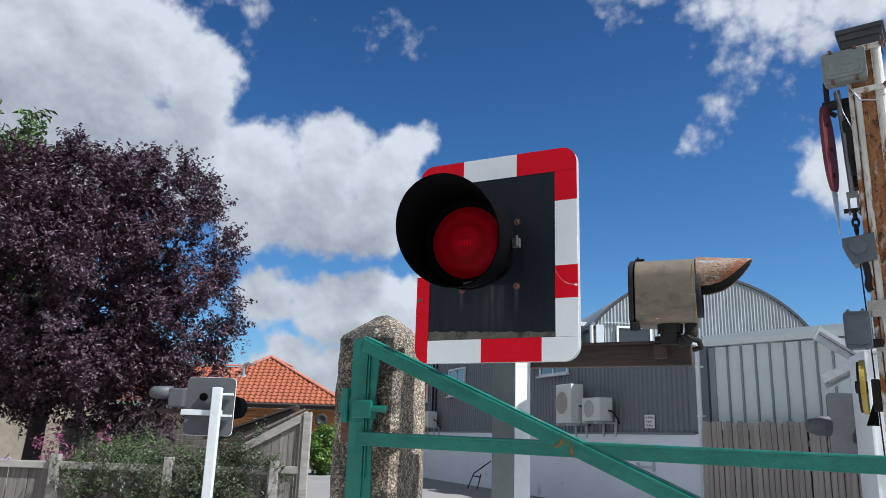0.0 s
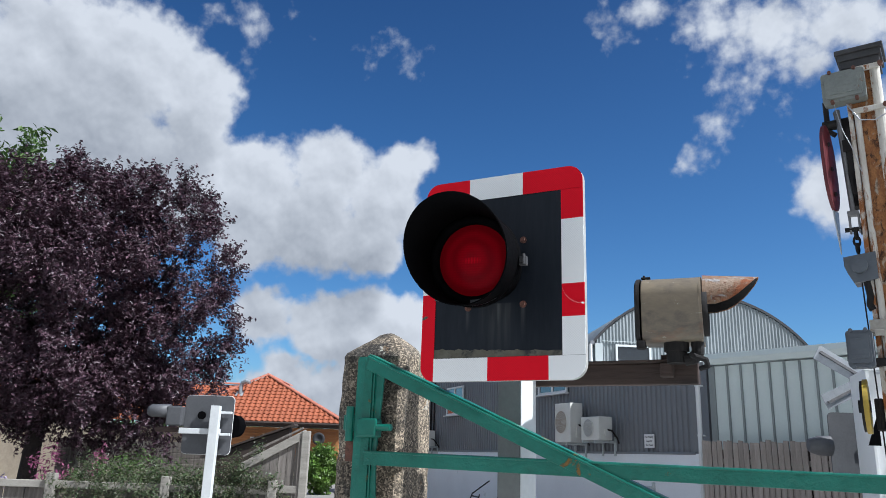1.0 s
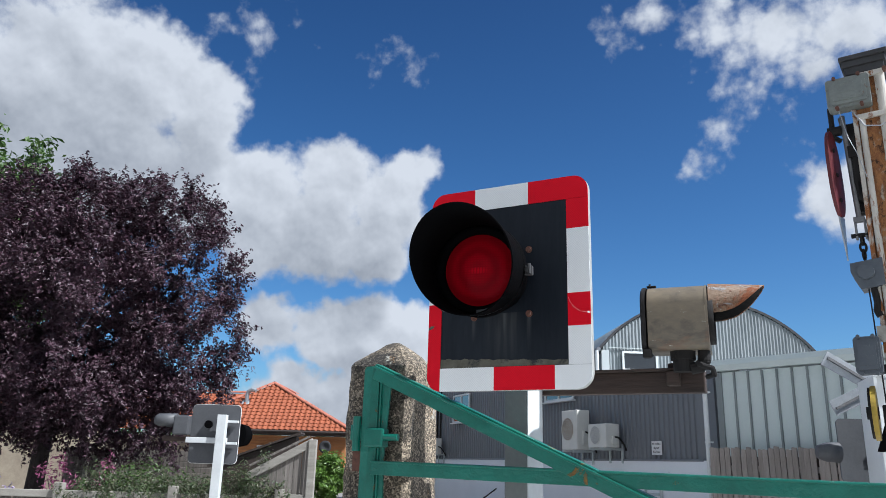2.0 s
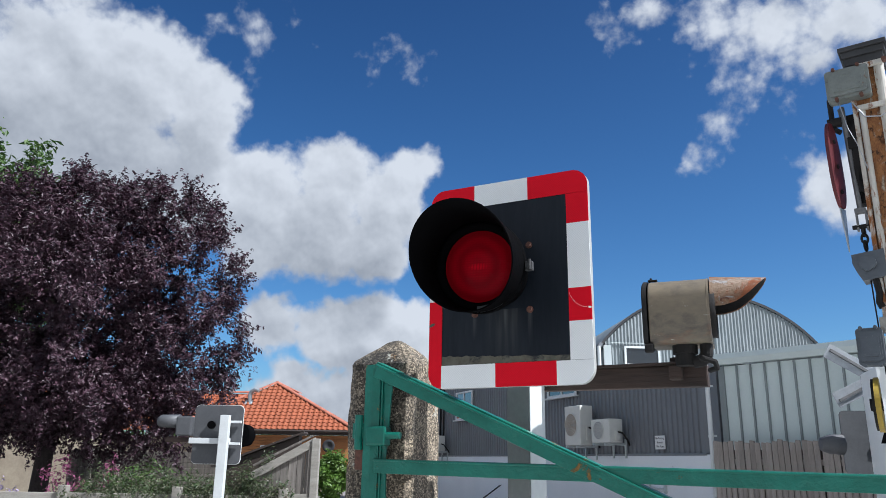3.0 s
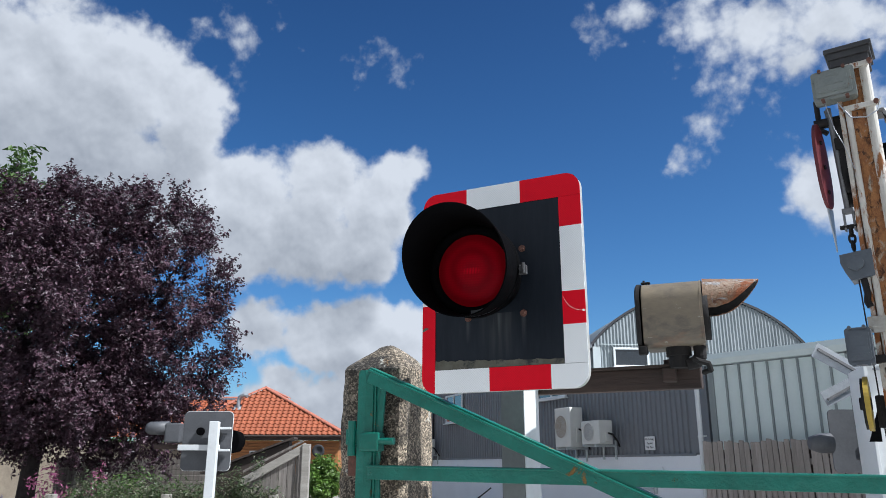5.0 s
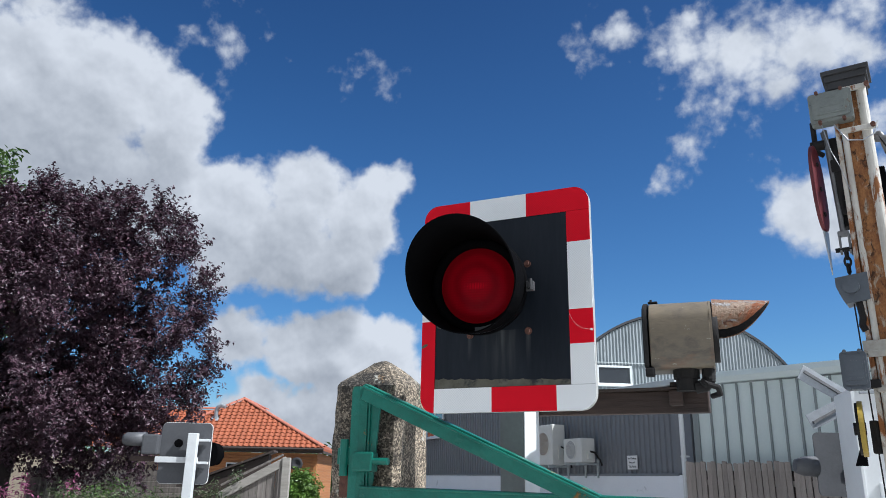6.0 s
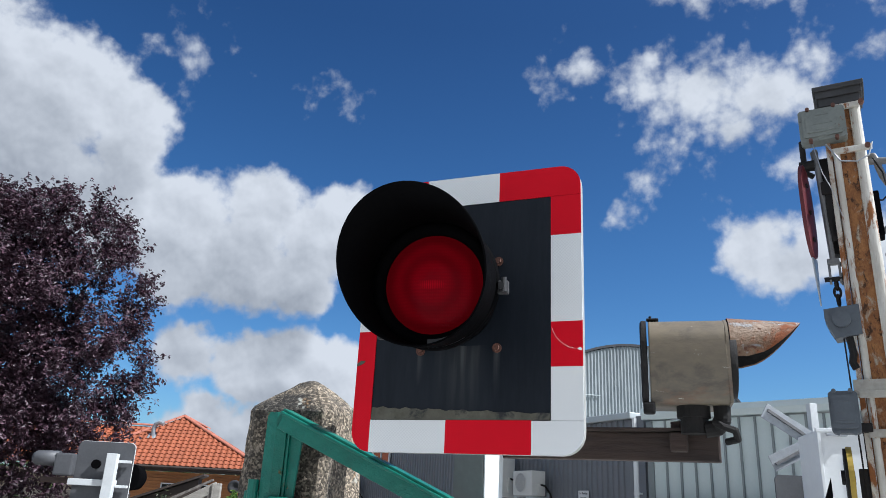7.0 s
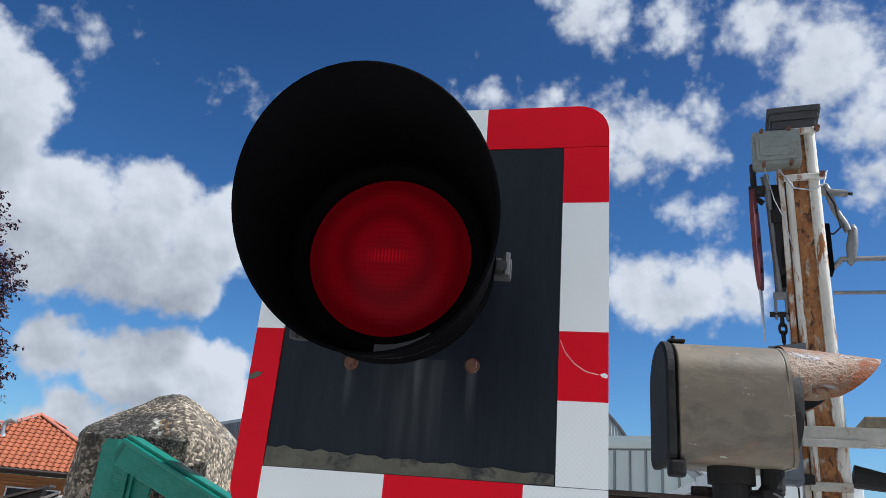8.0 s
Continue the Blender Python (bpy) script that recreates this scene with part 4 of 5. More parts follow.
    part("gutter", rod((xl, -0.06, z0 - 0.06), (xr, -0.06, z0 - 0.06), 0.06, seg=8), "dark_timber", h)
    window(h, -1.1, 1.0, 0.95, 2.05, 0.66, 2)
    part("corner_post", box((0.16, 0.16, 2.5), (3.06, 0.76, 1.25), 0.01), "cedar", h)
    fl_ = part("flue", pipe([(-2.0, 1.45, 3.5), (-2.0, 1.45, 4.5), (-1.93, 1.42, 4.65), (-1.75, 1.38, 4.73), (-1.55, 1.35, 4.67)], 0.10, seg=10), "galvanised", h, "shiny steel flue with bent cowl")
    part("flashing", box((0.42, 0.35, 0.06), (-2.0, 1.42, 4.1), 0.01, turn=pose(0, 0, 0, 42).to_3x3().to_4x4()), "galvanised", fl_)
    return h


house()


# ---- crossing signal with its two lamps ----
def crossing_signal():
    sg = thing("crossing_signal", pose(-1.675, 2.33, 0, 0, 0, 14), "level crossing light signal on a white square post", "traffic signal")
    # white post: shade painted as grey, sunlit side as a thin white plate
    post = part("post", box((0.10, 0.10, 2.1), (0, 0, 1.05), 0.005), "post_shade_grey", sg, "chipped square steel post, its shaded faces coloured grey")
    post.matrix_basis = pose(0, 0, 0, 0, 0, -14)
    part("white_face", box((0.004, 0.096, 2.06), (0.052, 0, 1.05), 0.0015), "white_post", post, "white plate for the sunlit face of the post")
    inv = sg.matrix_world.inverted()
    to_board = inv @ pose(-1.302, 2.05, 0, 0, 0, 14)
    bd = part("backboard", prism(rounded(-0.512, 1.60, 0.078, 2.321, 0.052), 0.001, 0.024), "board_edge", sg, "aluminium backboard with red and white reflective border")
    bd.matrix_basis = to_board
    part("black_face", prism(rounded(-0.511, 1.601, 0.077, 2.320, 0.051), 0.0, 0.001), "black_panel", bd, "matt black board face with run-off streaks")
    e = 0.0025

    def strip(pts, mat):
        return part("border_strip", prism(pts, -e, 0.0), mat, bd)

    xi0, xi1, zi0, zi1 = -0.462, 0.002, 1.678, 2.240
    xo0, xo1, zo0, zo1, r = -0.512, 0.078, 1.60, 2.321, 0.052

    def corner(cx, cz, a0, n=7):
        return [(cx + r * math.cos(radians(a0 + 90 * i / n)), cz + r * math.sin(radians(a0 + 90 * i / n))) for i in range(n + 1)]

    strip([(-0.338, zi1), (-0.338, zo1), (-0.135, zo1), (-0.135, zi1)][::-1], "white_sheet")
    strip([(-0.135, zi1), (xi1, zi1), (xo1, zi1)] + corner(xo1 - r, zo1 - r, 0) + [(-0.135, zo1)], "red_sheet")
    strip([(xi1, 2.134), (xo1, 2.134), (xo1, zi1 - 0.001), (xi1, zi1 - 0.001)], "red_sheet")
    strip([(xi1, 1.912), (xo1, 1.912), (xo1, 2.134), (xi1, 2.134)], "white_sheet")
    strip([(xi1, 1.803), (xo1, 1.803), (xo1, 1.912), (xi1, 1.912)], "red_sheet")
    strip([(xi1, zi0), (xo1, zi0), (xo1, 1.803), (xi1, 1.803)], "white_sheet")
    strip([(-0.045, zo0)] + corner(xo1 - r, zo0 + r, -90) + [(xo1, zi0 - 0.001), (-0.045, zi0 - 0.001)], "white_sheet")
    strip([(-0.259, zo0), (-0.045, zo0), (-0.045, zi0), (-0.259, zi0)], "red_sheet")
    strip([(xi0, zo0), (-0.259, zo0), (-0.259, zi0), (xi0, zi0)], "white_sheet")
    strip([(xi0, zo0), (xi0, 1.905), (xo0, 1.905)] + corner(xo0 + r, zo0 + r, 180), "red_sheet")
    strip([(xo0, 1.905), (xi0, 1.905), (xi0, 2.10), (xo0, 2.10)], "white_sheet")
    strip([(xo0, 2.10), (xi0, 2.10), (xi0, zi1), (-0.338, zi1), (-0.338, zo1)] + corner(xo0 + r, zo1 - r, 90), "red_sheet")
    part("algae_strip", prism([(xi0 + 0.001, zi0 + 0.001), (xi1 - 0.002, zi0 + 0.001)] + [(xi1 - 0.002 - (xi1 - xi0 - 0.004) * k / 30, zi0 + 0.016 + 0.016 * k / 30 + 0.0035 * math.sin(2.3 * k) * math.cos(0.9 * k)) for k in range(31)], -0.0015, 0.0), "algae_strip", bd, "algae-stained lower edge")
    for bx, bz in ((-0.133, 1.852), (-0.335, 1.85), (-0.133, 2.075), (-0.335, 2.075)):
        bolt = rod((bx, 0.0, bz), (bx, -0.012, bz), 0.0085, seg=6)
        rod((bx, 0.0, bz), (bx, -0.003, bz), 0.012, seg=14, bm=bolt)
        part("bolt", bolt, "rusty_bolt", bd, "rusty hexagon bolt")
    part("torn_film", prism([(xo0 + 0.001, 1.822), (xo0 + 0.012, 1.829), (xo0 + 0.024, 1.828), (xo0 + 0.020, 1.822), (xo0 + 0.010, 1.817), (xo0 + 0.001, 1.815)], -0.0035, -0.0025), "algae_strip", bd)
    part("torn_film", prism([(xo1 - 0.013, 1.845), (xo1 - 0.006, 1.848), (xo1 - 0.001, 1.845), (xo1 - 0.002, 1.840), (xo1 - 0.009, 1.841)], -0.0035, -0.0025), "white_sheet", bd)
    part("film_crack", pipe([(0.004, -0.003, 1.897), (0.012, -0.003, 1.878), (0.026, -0.003, 1.861), (0.044, -0.003, 1.849), (0.062, -0.003, 1.845)], 0.0003, seg=4), "white_sheet", bd, "pale crack in the red film")
    for z in (1.80, 2.12):
        part("board_clamp", bar((-0.05, -0.04, z), (-0.05, -0.235, z), 0.04, 0.04, side=(1, 0, 0)), "steel", sg)
    # red lamp: local -y along the beam
    lm = inv @ pose(-1.478, 1.81, 1.964, 5.0, 0, 21.1)
    R, LT, LB = 0.161, 0.265, 0.137
    n = 64
    ang = [2 * math.pi * i / n for i in range(n)]

    def ring(rad, y):
        return [(rad * math.cos(a), y, rad * math.sin(a)) for a in ang]

    def rim(rad, extra=0.0):
        return [(rad * math.cos(a), -((LT + LB) / 2 + (LT - LB) / 2 * math.sin(a)) + extra, rad * math.sin(a)) for a in ang]

    body = part("lamp", lofted([ring(0.10, 0.185), ring(0.118, 0.16), ring(0.128, 0.10), ring(0.135, 0.03), ring(0.146, 0.022), ring(0.146, -0.02), ring(0.120, -0.02), ring(0.120, 0.02)], caps=(True, False)), "black_paint", sg, "black round lamp housing", True)
    body.matrix_basis = lm
    hood = lofted([ring(0.144, 0.02), ring(0.148, 0.012), ring(0.150, -0.03), rim(R, 0.0), rim(R + 0.0005, -0.003), rim(R - 0.004, -0.002), ring(0.1460, -0.03), ring(0.142, 0.0)], caps=(False, False))
    part("hood", hood, "black_paint", body, "deep matt black sun hood", True)
    part("clamp_band", lofted([ring(0.1490, 0.012), ring(0.1525, 0.010), ring(0.1530, -0.022), ring(0.1500, -0.024)], caps=(False, False)), "black_paint", body, "worn black clamp band", True)
    dome = lofted([ring(0.119 * c, 0.0 - 0.024 * (1 - c * c)) for c in (1.0, 0.93, 0.8, 0.6, 0.4, 0.2, 0.05)], caps=(False, True))
    part("lens", dome, "red_lens", body, "ribbed red glass lens", True)
    part("lens_ring", lofted([ring(0.130, -0.004), ring(0.128, -0.018), ring(0.118, -0.016), ring(0.117, 0.0)], caps=(False, False)), "black_paint", body, "", True)
    for a in (-4, 224):
        c, s = math.cos(radians(a)), math.sin(radians(a))
        lug = box((0.026, 0.022, 0.03), (0.162 * c, -0.004, 0.162 * s), 0.004)
        rod((0.167 * c, -0.022, 0.167 * s - 0.012), (0.167 * c, -0.022, 0.167 * s + 0.02), 0.006, seg=8, bm=lug)
        rod((0.162 * c, 0.012, 0.162 * s), (0.162 * c, -0.03, 0.162 * s), 0.008, seg=6, bm=lug)
        part("lug", lug, "dark_cap", body, "grey clamp lug with bolt")
    tab = [(rr * math.cos(radians(a)), -0.030, rr * math.sin(radians(a))) for rr, a0, a1 in ((0.150, -92, -58), (0.131, -58, -92)) for a in np.linspace(a0, a1, 8)]
    tab2 = [(x, -0.026, z) for x, _, z in tab]
    part("drain_tab", lofted([tab, tab2]), "black_gloss", body, "dull metal lens clip")
    # arm to the second lamp
    arm = part("cross_arm", box((0.74, 0.045, 0.075), (0.28, 0.075, 1.660), 0.005), "brown_timber", sg, "dark brown timber cross arm")
    part("arm_plate", box((0.72, 0.11, 0.008), (0.27, 0.070, 1.702), 0.002), "brown_timber", arm)
    nut = rod((0.55, 0.06, 1.725), (0.55, 0.06, 1.705), 0.026, seg=6)
    box((0.045, 0.05, 0.05), (0.548, 0.040, 1.670), 0.006, nut)
    part("nut", nut, "brown_timber", arm)
    # second lamp, side on
    sl = inv @ pose(-1.201, 2.438, 1.757, 0, 0, 19.5)
    hx, H, W = 0.192, 0.228, 0.20

    def section(x, grow=0.0):
        hw = W / 2 + grow
        pts = [(x, -hw, 0.012 - grow), (x, -hw + 0.012, -grow), (x, hw - 0.012, -grow), (x, hw, 0.012 - grow)]
        for i in range(0, 25):
            a = math.pi * i / 24
            pts.append((x, hw * math.cos(a), H - W / 2 + 0.03 + (W / 2 - 0.03 + grow) * math.sin(a)))
        return pts

    sb = part("side_lamp", lofted([section(0), section(0.004), section(hx - 0.004), section(hx)]), "olive_paint", sg, "olive-brown box lamp with flaking paint", True)
    sb.matrix_basis = sl
    part("back_cover", lofted([section(-0.022, -0.003), section(-0.018, 0.003), section(-0.006, 0.003)]), "worn_black", sb, "cracked black rubber back cover")
    part("front_flange", lofted([section(hx - 0.001, 0.0012), section(hx + 0.006, 0.0012)]), "olive_paint", sb)
    latch = box((0.03, 0.03, 0.03), (-0.005, -0.085, -0.015), 0.006)
    part("latch", latch, "worn_black", sb)
    part("top_catch", box((0.032, 0.02, 0.006), (0.012, -0.02, H + 0.004), 0.002, rod((0.006, -0.02, H), (0.006, -0.02, H + 0.014), 0.004, seg=8)), "worn_black", sb)
    hr = 0.092
    zc = H - 0.085
    a_list = [math.pi * (-0.09 + 1.18 * i / 30) for i in range(31)]
    outer, edge, inner, back = [], [], [], []
    for a in a_list:
        up = max(0.0, (math.sin(a) + 0.28) / 1.28)
        ln = 0.036 + 0.146 * up ** 0.52
        outer.append((hx + 0.010, hr * math.cos(a), zc + hr * math.sin(a)))
        edge.append((hx + 0.010 + ln, hr * 0.97 * math.cos(a), zc + hr * 0.97 * math.sin(a) - 0.013 * up * up))
        inner.append((hx + 0.010 + ln - 0.001, (hr * 0.97 - 0.003) * math.cos(a), zc + (hr * 0.97 - 0.003) * math.sin(a) - 0.013 * up * up))
        back.append((hx + 0.010, (hr - 0.004) * math.cos(a), zc + (hr - 0.004) * math.sin(a)))
    part("hood", lofted([outer, edge, inner, back], closed=False, caps=(False, False)), "rusty_hood", sb, "rusty flaking sun hood", True)
    # separate near-black skin just inside the rusty hood
    lining = [[(x - 0.004, y * 0.95, zc + (z - zc) * 0.95) for x, y, z in line] for line in (inner, back)]
    part("hood_lining", lofted(lining, closed=False, caps=(False, False)), "worn_black", sb, "near-black inner skin of the hood", True)
    part("lens", rod((hx + 0.004, 0, zc - 0.01), (hx + 0.02, 0, zc - 0.01), 0.082, 0.078, 28), "pane", sb, "dark lamp glass")
    part("lens_rim", lofted([[(hx + y, r * math.cos(a), zc - 0.022 + r * math.sin(a)) for a in np.linspace(0, 2 * math.pi, 33)[:-1]] for y, r in ((0.004, 0.098), (0.024, 0.098), (0.024, 0.088), (0.006, 0.086))], caps=(False, False)), "worn_black", sb, "black lens rim", True)
    part("spigot", rod((0.105, -0.01, 0.0), (0.105, -0.01, -0.03), 0.042, seg=20, bm=rod((0.105, -0.01, 0.0), (0.105, -0.01, -0.07), 0.034, seg=20)), "worn_black", sb)
    part("conduit", pipe([(0.175, -0.02, 0.01), (0.175, -0.02, -0.035), (0.16, -0.02, -0.055), (0.13, -0.02, -0.06)], 0.021, seg=12), "worn_black", sb, "black cable gland elbow")
    part("cable", pipe([(0.165, -0.03, -0.06), (0.155, -0.05, -0.045), (0.17, -0.06, -0.055), (0.20, -0.06, -0.065), (0.205, -0.05, -0.085), (0.18, -0.03, -0.09)], 0.009, seg=8), "worn_black", sb)
    return sg


crossing_signal()


# ---- concrete gate post and green gate ----
def concrete_post():
    p = thing("gate_post", pose(-2.247, 2.215, 0, 0, 0, 17), "rough exposed-aggregate concrete gate post with pyramid top", "post")
    w, side = 0.150, 9

    def outline(ww, z, chip):
        ring = []
        for k in range(4):
            a = radians(90 * k)
            for i in range(side):
                u = -1 + 2 * i / side
                x, y = ww, ww * u
                cut = max(0.0, abs(u) - 0.80) / 0.20 * chip
                x -= cut
                px, py = x * math.cos(a) - y * math.sin(a), x * math.sin(a) + y * math.cos(a)
                q = Vector((px, py, z))
                n = noise.noise(q * 9.0) * 0.006 + noise.noise(q * 38.0) * 0.0035
                ring.append((px * (1 + n / ww), py * (1 + n / ww), z + n * 0.6))
        return ring

    rings = [outline(w - 0.006 * 1.73 * k / 60, 1.735 * k / 60, 0.020) for k in range(61)]
    for f, z in ((0.93, 1.750), (0.80, 1.768), (0.62, 1.792), (0.42, 1.815), (0.22, 1.836), (0.08, 1.846)):
        rings.append(outline((w - 0.0104) * f, z, 0.022 * f))
    part("shaft", lofted(rings), "concrete", p)
    return p


concrete_post()


def green_gate():
    g = thing("field_gate", pose(-2.19, 2.02, 0, 0, 0, 16), "green painted steel gate with a sloping top brace and rust chips", "gate")
    sec = [(-0.024, 0.03), (-0.024, 0.0), (0.012, -0.006), (0.040, 0.006), (0.040, 0.014), (0.012, 0.003), (-0.016, 0.008), (-0.016, 0.03)]
    st = lofted([[(x, y, z) for x, y in sec] for z in (0.10, 1.722)])
    part("stile", st, "green_paint", g)
    part("stile_web", prism([(0.040, 1.70), (0.092, 1.68), (0.070, 1.36), (0.080, 1.12), (0.080, 0.2), (0.040, 0.2)], 0.012, 0.020), "green_paint", g)
    part("rib", box((0.006, 0.03, 0.5), (0.05, 0.02, 1.45), 0.001), "green_paint", g)
    L = 3.3
    rail = part("top_rail", bar((0.03, -0.004, 1.341), (L, -0.004, 1.292), 0.008, 0.052, bevel=0.002), "green_paint", g)
    part("flange", bar((0.03, 0.022, 1.364), (L, 0.022, 1.315), 0.05, 0.007, bevel=0.002), "green_paint", rail)
    part("lip", bar((0.03, -0.010, 1.362), (L, -0.010, 1.313), 0.010, 0.008, bevel=0.003), "green_paint", rail)
    brace = part("brace", bar((0.03, -0.012, 1.697), (2.3, -0.012, 0.705), 0.008, 0.050, bevel=0.002), "green_paint", g)
    part("lip", bar((0.03, -0.018, 1.720), (2.3, -0.018, 0.728), 0.010, 0.009, bevel=0.003), "green_paint", brace)
    part("flange", bar((0.03, 0.016, 1.728), (2.3, 0.016, 0.736), 0.05, 0.008, bevel=0.002), "green_paint", brace)
    part("lower_rail", bar((0.03, 0.0, 0.25), (L, 0.0, 0.22), 0.04, 0.05, bevel=0.003), "green_paint", g)
    part("end_stile", box((0.05, 0.05, 1.3), (L, 0.02, 0.68), 0.003), "green_paint", g)
    hb = part("hinge", box((0.085, 0.05, 0.07), (0.045, -0.005, 1.45), 0.008), "green_paint", g, "green hinge block with bolt")
    part("bolt", rod((0.08, -0.015, 1.452), (0.145, -0.015, 1.452), 0.013, seg=12), "green_paint", hb)
    hs = part("hinge_strap", box((0.05, 0.06, 0.06), (-0.05, 0.03, 1.47), 0.006), "green_paint", g)
    part("pin", rod((-0.045, 0.0, 1.40), (-0.045, 0.0, 1.53), 0.016, seg=12), "green_paint", hs)
    part("rusty_strap", box((0.045, 0.06, 0.09), (-0.05, 0.05, 1.37), 0.006), "rusty_bolt", g)
    return g


green_gate()


# ---- rusty barrier mast ----
def barrier_mast():
    m = thing("barrier_mast", pose(-0.93, 5.5, 0, 0, 0, 6), "tall rust-streaked white steel barrier mast with equipment", "barrier mast")
    part("flange", box((0.030, 0.17, 4.1), (-0.108, 0.0, 2.05), 0.006), "rusty_column", m, "flaking white steel flange")
    part("flange", box((0.022, 0.17, 4.1), (0.050, 0.0, 2.05), 0.004), "rusty_column", m)
    part("web", box((0.140, 0.014, 4.1), (-0.022, -0.060, 2.05), 0.002), "rust_web", m, "heavily rusted web plate")
    part("conduit", pipe([(-0.066, -0.084, 0.0), (-0.066, -0.084, 3.76)], 0.020, seg=14), "flaky_white", m, "cream painted round conduit")
    part("conduit", pipe([(0.070, -0.065, 0.0), (0.070, -0.065, 4.12)], 0.032, seg=16), "flaky_white", m, "white painted round conduit")
    cap = part("cap", box((0.30, 0.28, 0.035), (-0.01, 0.0, 4.20), 0.006), "dark_cap", m, "dark grey stepped cap")
    part("cap_rim", box((0.27, 0.25, 0.05), (-0.01, 0.0, 4.16), 0.006), "dark_cap", cap)
    part("cap_skirt", box((0.24, 0.22, 0.06), (-0.01, 0.0, 4.11), 0.006), "dark_cap", cap)

    def cast_box(name, cx, cz, w, h, mat, y=-0.16):
        b = part(name, prism(rounded(cx - w / 2, cz - h / 2, cx + w / 2, cz + h / 2, 0.022), y, y + 0.10), mat, m, "cast metal junction box with raised lid")
        part("lid", prism(rounded(cx - w * 0.42, cz - h * 0.40, cx + w * 0.42, cz + h * 0.40, 0.02), y - 0.014, y), mat, b)
        part("lid_panel", prism(rounded(cx - w * 0.34, cz - h * 0.28, cx + w * 0.34, cz + h * 0.28, 0.015), y - 0.022, y - 0.014), mat, b)
        for k, (bw, dz) in enumerate(((0.30, 0.05), (0.45, -0.005), (0.55, -0.04))):
            part("cast_mark", box((w * bw, 0.003, h * 0.035), (cx, y - 0.0235, cz + dz * h / 0.2), 0.0), mat, b)
        for sx in (-0.28, 0.28):
            for sz in (-0.5, 0.5):
                part("screw", rod((cx + sx * w, y + 0.02, cz + sz * h), (cx + sx * w, y - 0.02, cz + sz * h), 0.012, seg=10), "rusty_bolt" if mat == "grey_box" else mat, b)
        return b

    cast_box("junction_box", -0.125, 3.935, 0.27, 0.225, "grey_box")
    b2 = cast_box("switch_box", -0.205, 2.10, 0.15, 0.235, "slate_box", -0.20)
    part("box_bracket", box((0.09, 0.09, 0.05), (-0.12, -0.09, 2.02), 0.006), "worn_black", b2)
    for z, w in ((3.75, 0.23), (4.06, 0.16)):
        cl = part("clamp", box((w, 0.03, 0.038), (0.02, -0.10, z), 0.008), "flaky_white", m, "rusty white clamp plate")
        part("bolt", rod((0.11, -0.10, z), (0.11, -0.14, z), 0.016, seg=8), "rusty_bolt", cl)
    part("loose_wire", pipe([(-0.12, -0.13, 3.80), (-0.05, -0.15, 3.66), (0.04, -0.15, 3.64), (0.11, -0.13, 3.68), (0.14, -0.10, 3.78)], 0.0045), "galvanised", m, "loose grey wires")
    part("loose_wire", pipe([(-0.20, -0.13, 3.84), (-0.16, -0.14, 3.6), (-0.12, -0.15, 3.48), (-0.08, -0.12, 3.30)], 0.003), "galvanised", m)
    part("back_plate", box((0.09, 0.10, 0.66), (-0.135, 0.02, 3.42), 0.008), "worn_black", m)
    part("slide_bracket", box((0.06, 0.05, 0.09), (-0.15, -0.06, 3.52), 0.008), "worn_black", m)
    part("guide_bar", bar((-0.205, -0.04, 3.80), (-0.150, -0.04, 3.36), 0.02, 0.030, bevel=0.004), "steel", m, "grimy steel guide bar")
    part("cam_plate", prism([(-0.155, 3.62), (-0.125, 3.66), (-0.10, 3.50), (-0.105, 3.25), (-0.15, 3.16), (-0.165, 3.30)], -0.075, -0.06), "worn_black", m, "blackened steel cam plate")
    for z in (3.30, 3.02, 2.95, 2.90):
        part("stud", rod((-0.135, -0.03, z), (-0.105, -0.03, z), 0.016, seg=10), "steel", m)
    part("slide_bracket", box((0.05, 0.05, 0.16), (-0.125, -0.05, 3.24), 0.008), "worn_black", m)
    # red counterweight seen edge on, with lever and pull rod
    lev = part("lever", pipe([(-0.26, -0.05, 3.88), (-0.26, -0.05, 3.66), (-0.215, -0.05, 3.62)], 0.018), "worn_black", m, "dark steel lever")
    part("lever_boss", rod((-0.29, -0.05, 3.70), (-0.20, -0.05, 3.70), 0.035, seg=14), "worn_black", lev)
    disc = [(y * 0.42, z) for y, z in rounded(-0.26, 0.0, 0.26, 0.62, 0.25, 10)]
    rd = part("stop_disc", prism(disc, -0.011, 0.011), "dull_red", m, "dark red plate seen nearly edge on")
    rd.matrix_basis = pose(-0.265, -0.10, 3.05, 0, -4, 79)
    part("disc_tip", prism([(-0.05, 0), (0.05, 0), (0.0, -0.30)], -0.004, 0.004), "galvanised", rd)
    for z in (0.12, 0.3, 0.48):
        part("rivet", rod((0.0, -0.02, z), (0.0, 0.02, z), 0.016, seg=8), "worn_black", rd)
    pr = part("pull_rod", rod((-0.19, -0.06, 3.80), (-0.165, -0.06, 3.02), 0.017, seg=10), "steel", m, "grey steel pull rod with clevis")
    cv = bmesh.new()
    for dx in (-0.028, 0.028):
        box((0.014, 0.03, 0.14), (-0.163 + dx, -0.06, 2.96), 0.004, cv)
    box((0.07, 0.04, 0.04), (-0.165, -0.06, 3.03), 0.008, cv)
    part("clevis", cv, "steel", pr)
    part("clevis_pin", rod((-0.225, -0.06, 2.92), (-0.10, -0.06, 2.92), 0.016, seg=10), "worn_black", pr)
    ch = bmesh.new()
    for k in range(3):
        z = 2.885 - 0.05 * k
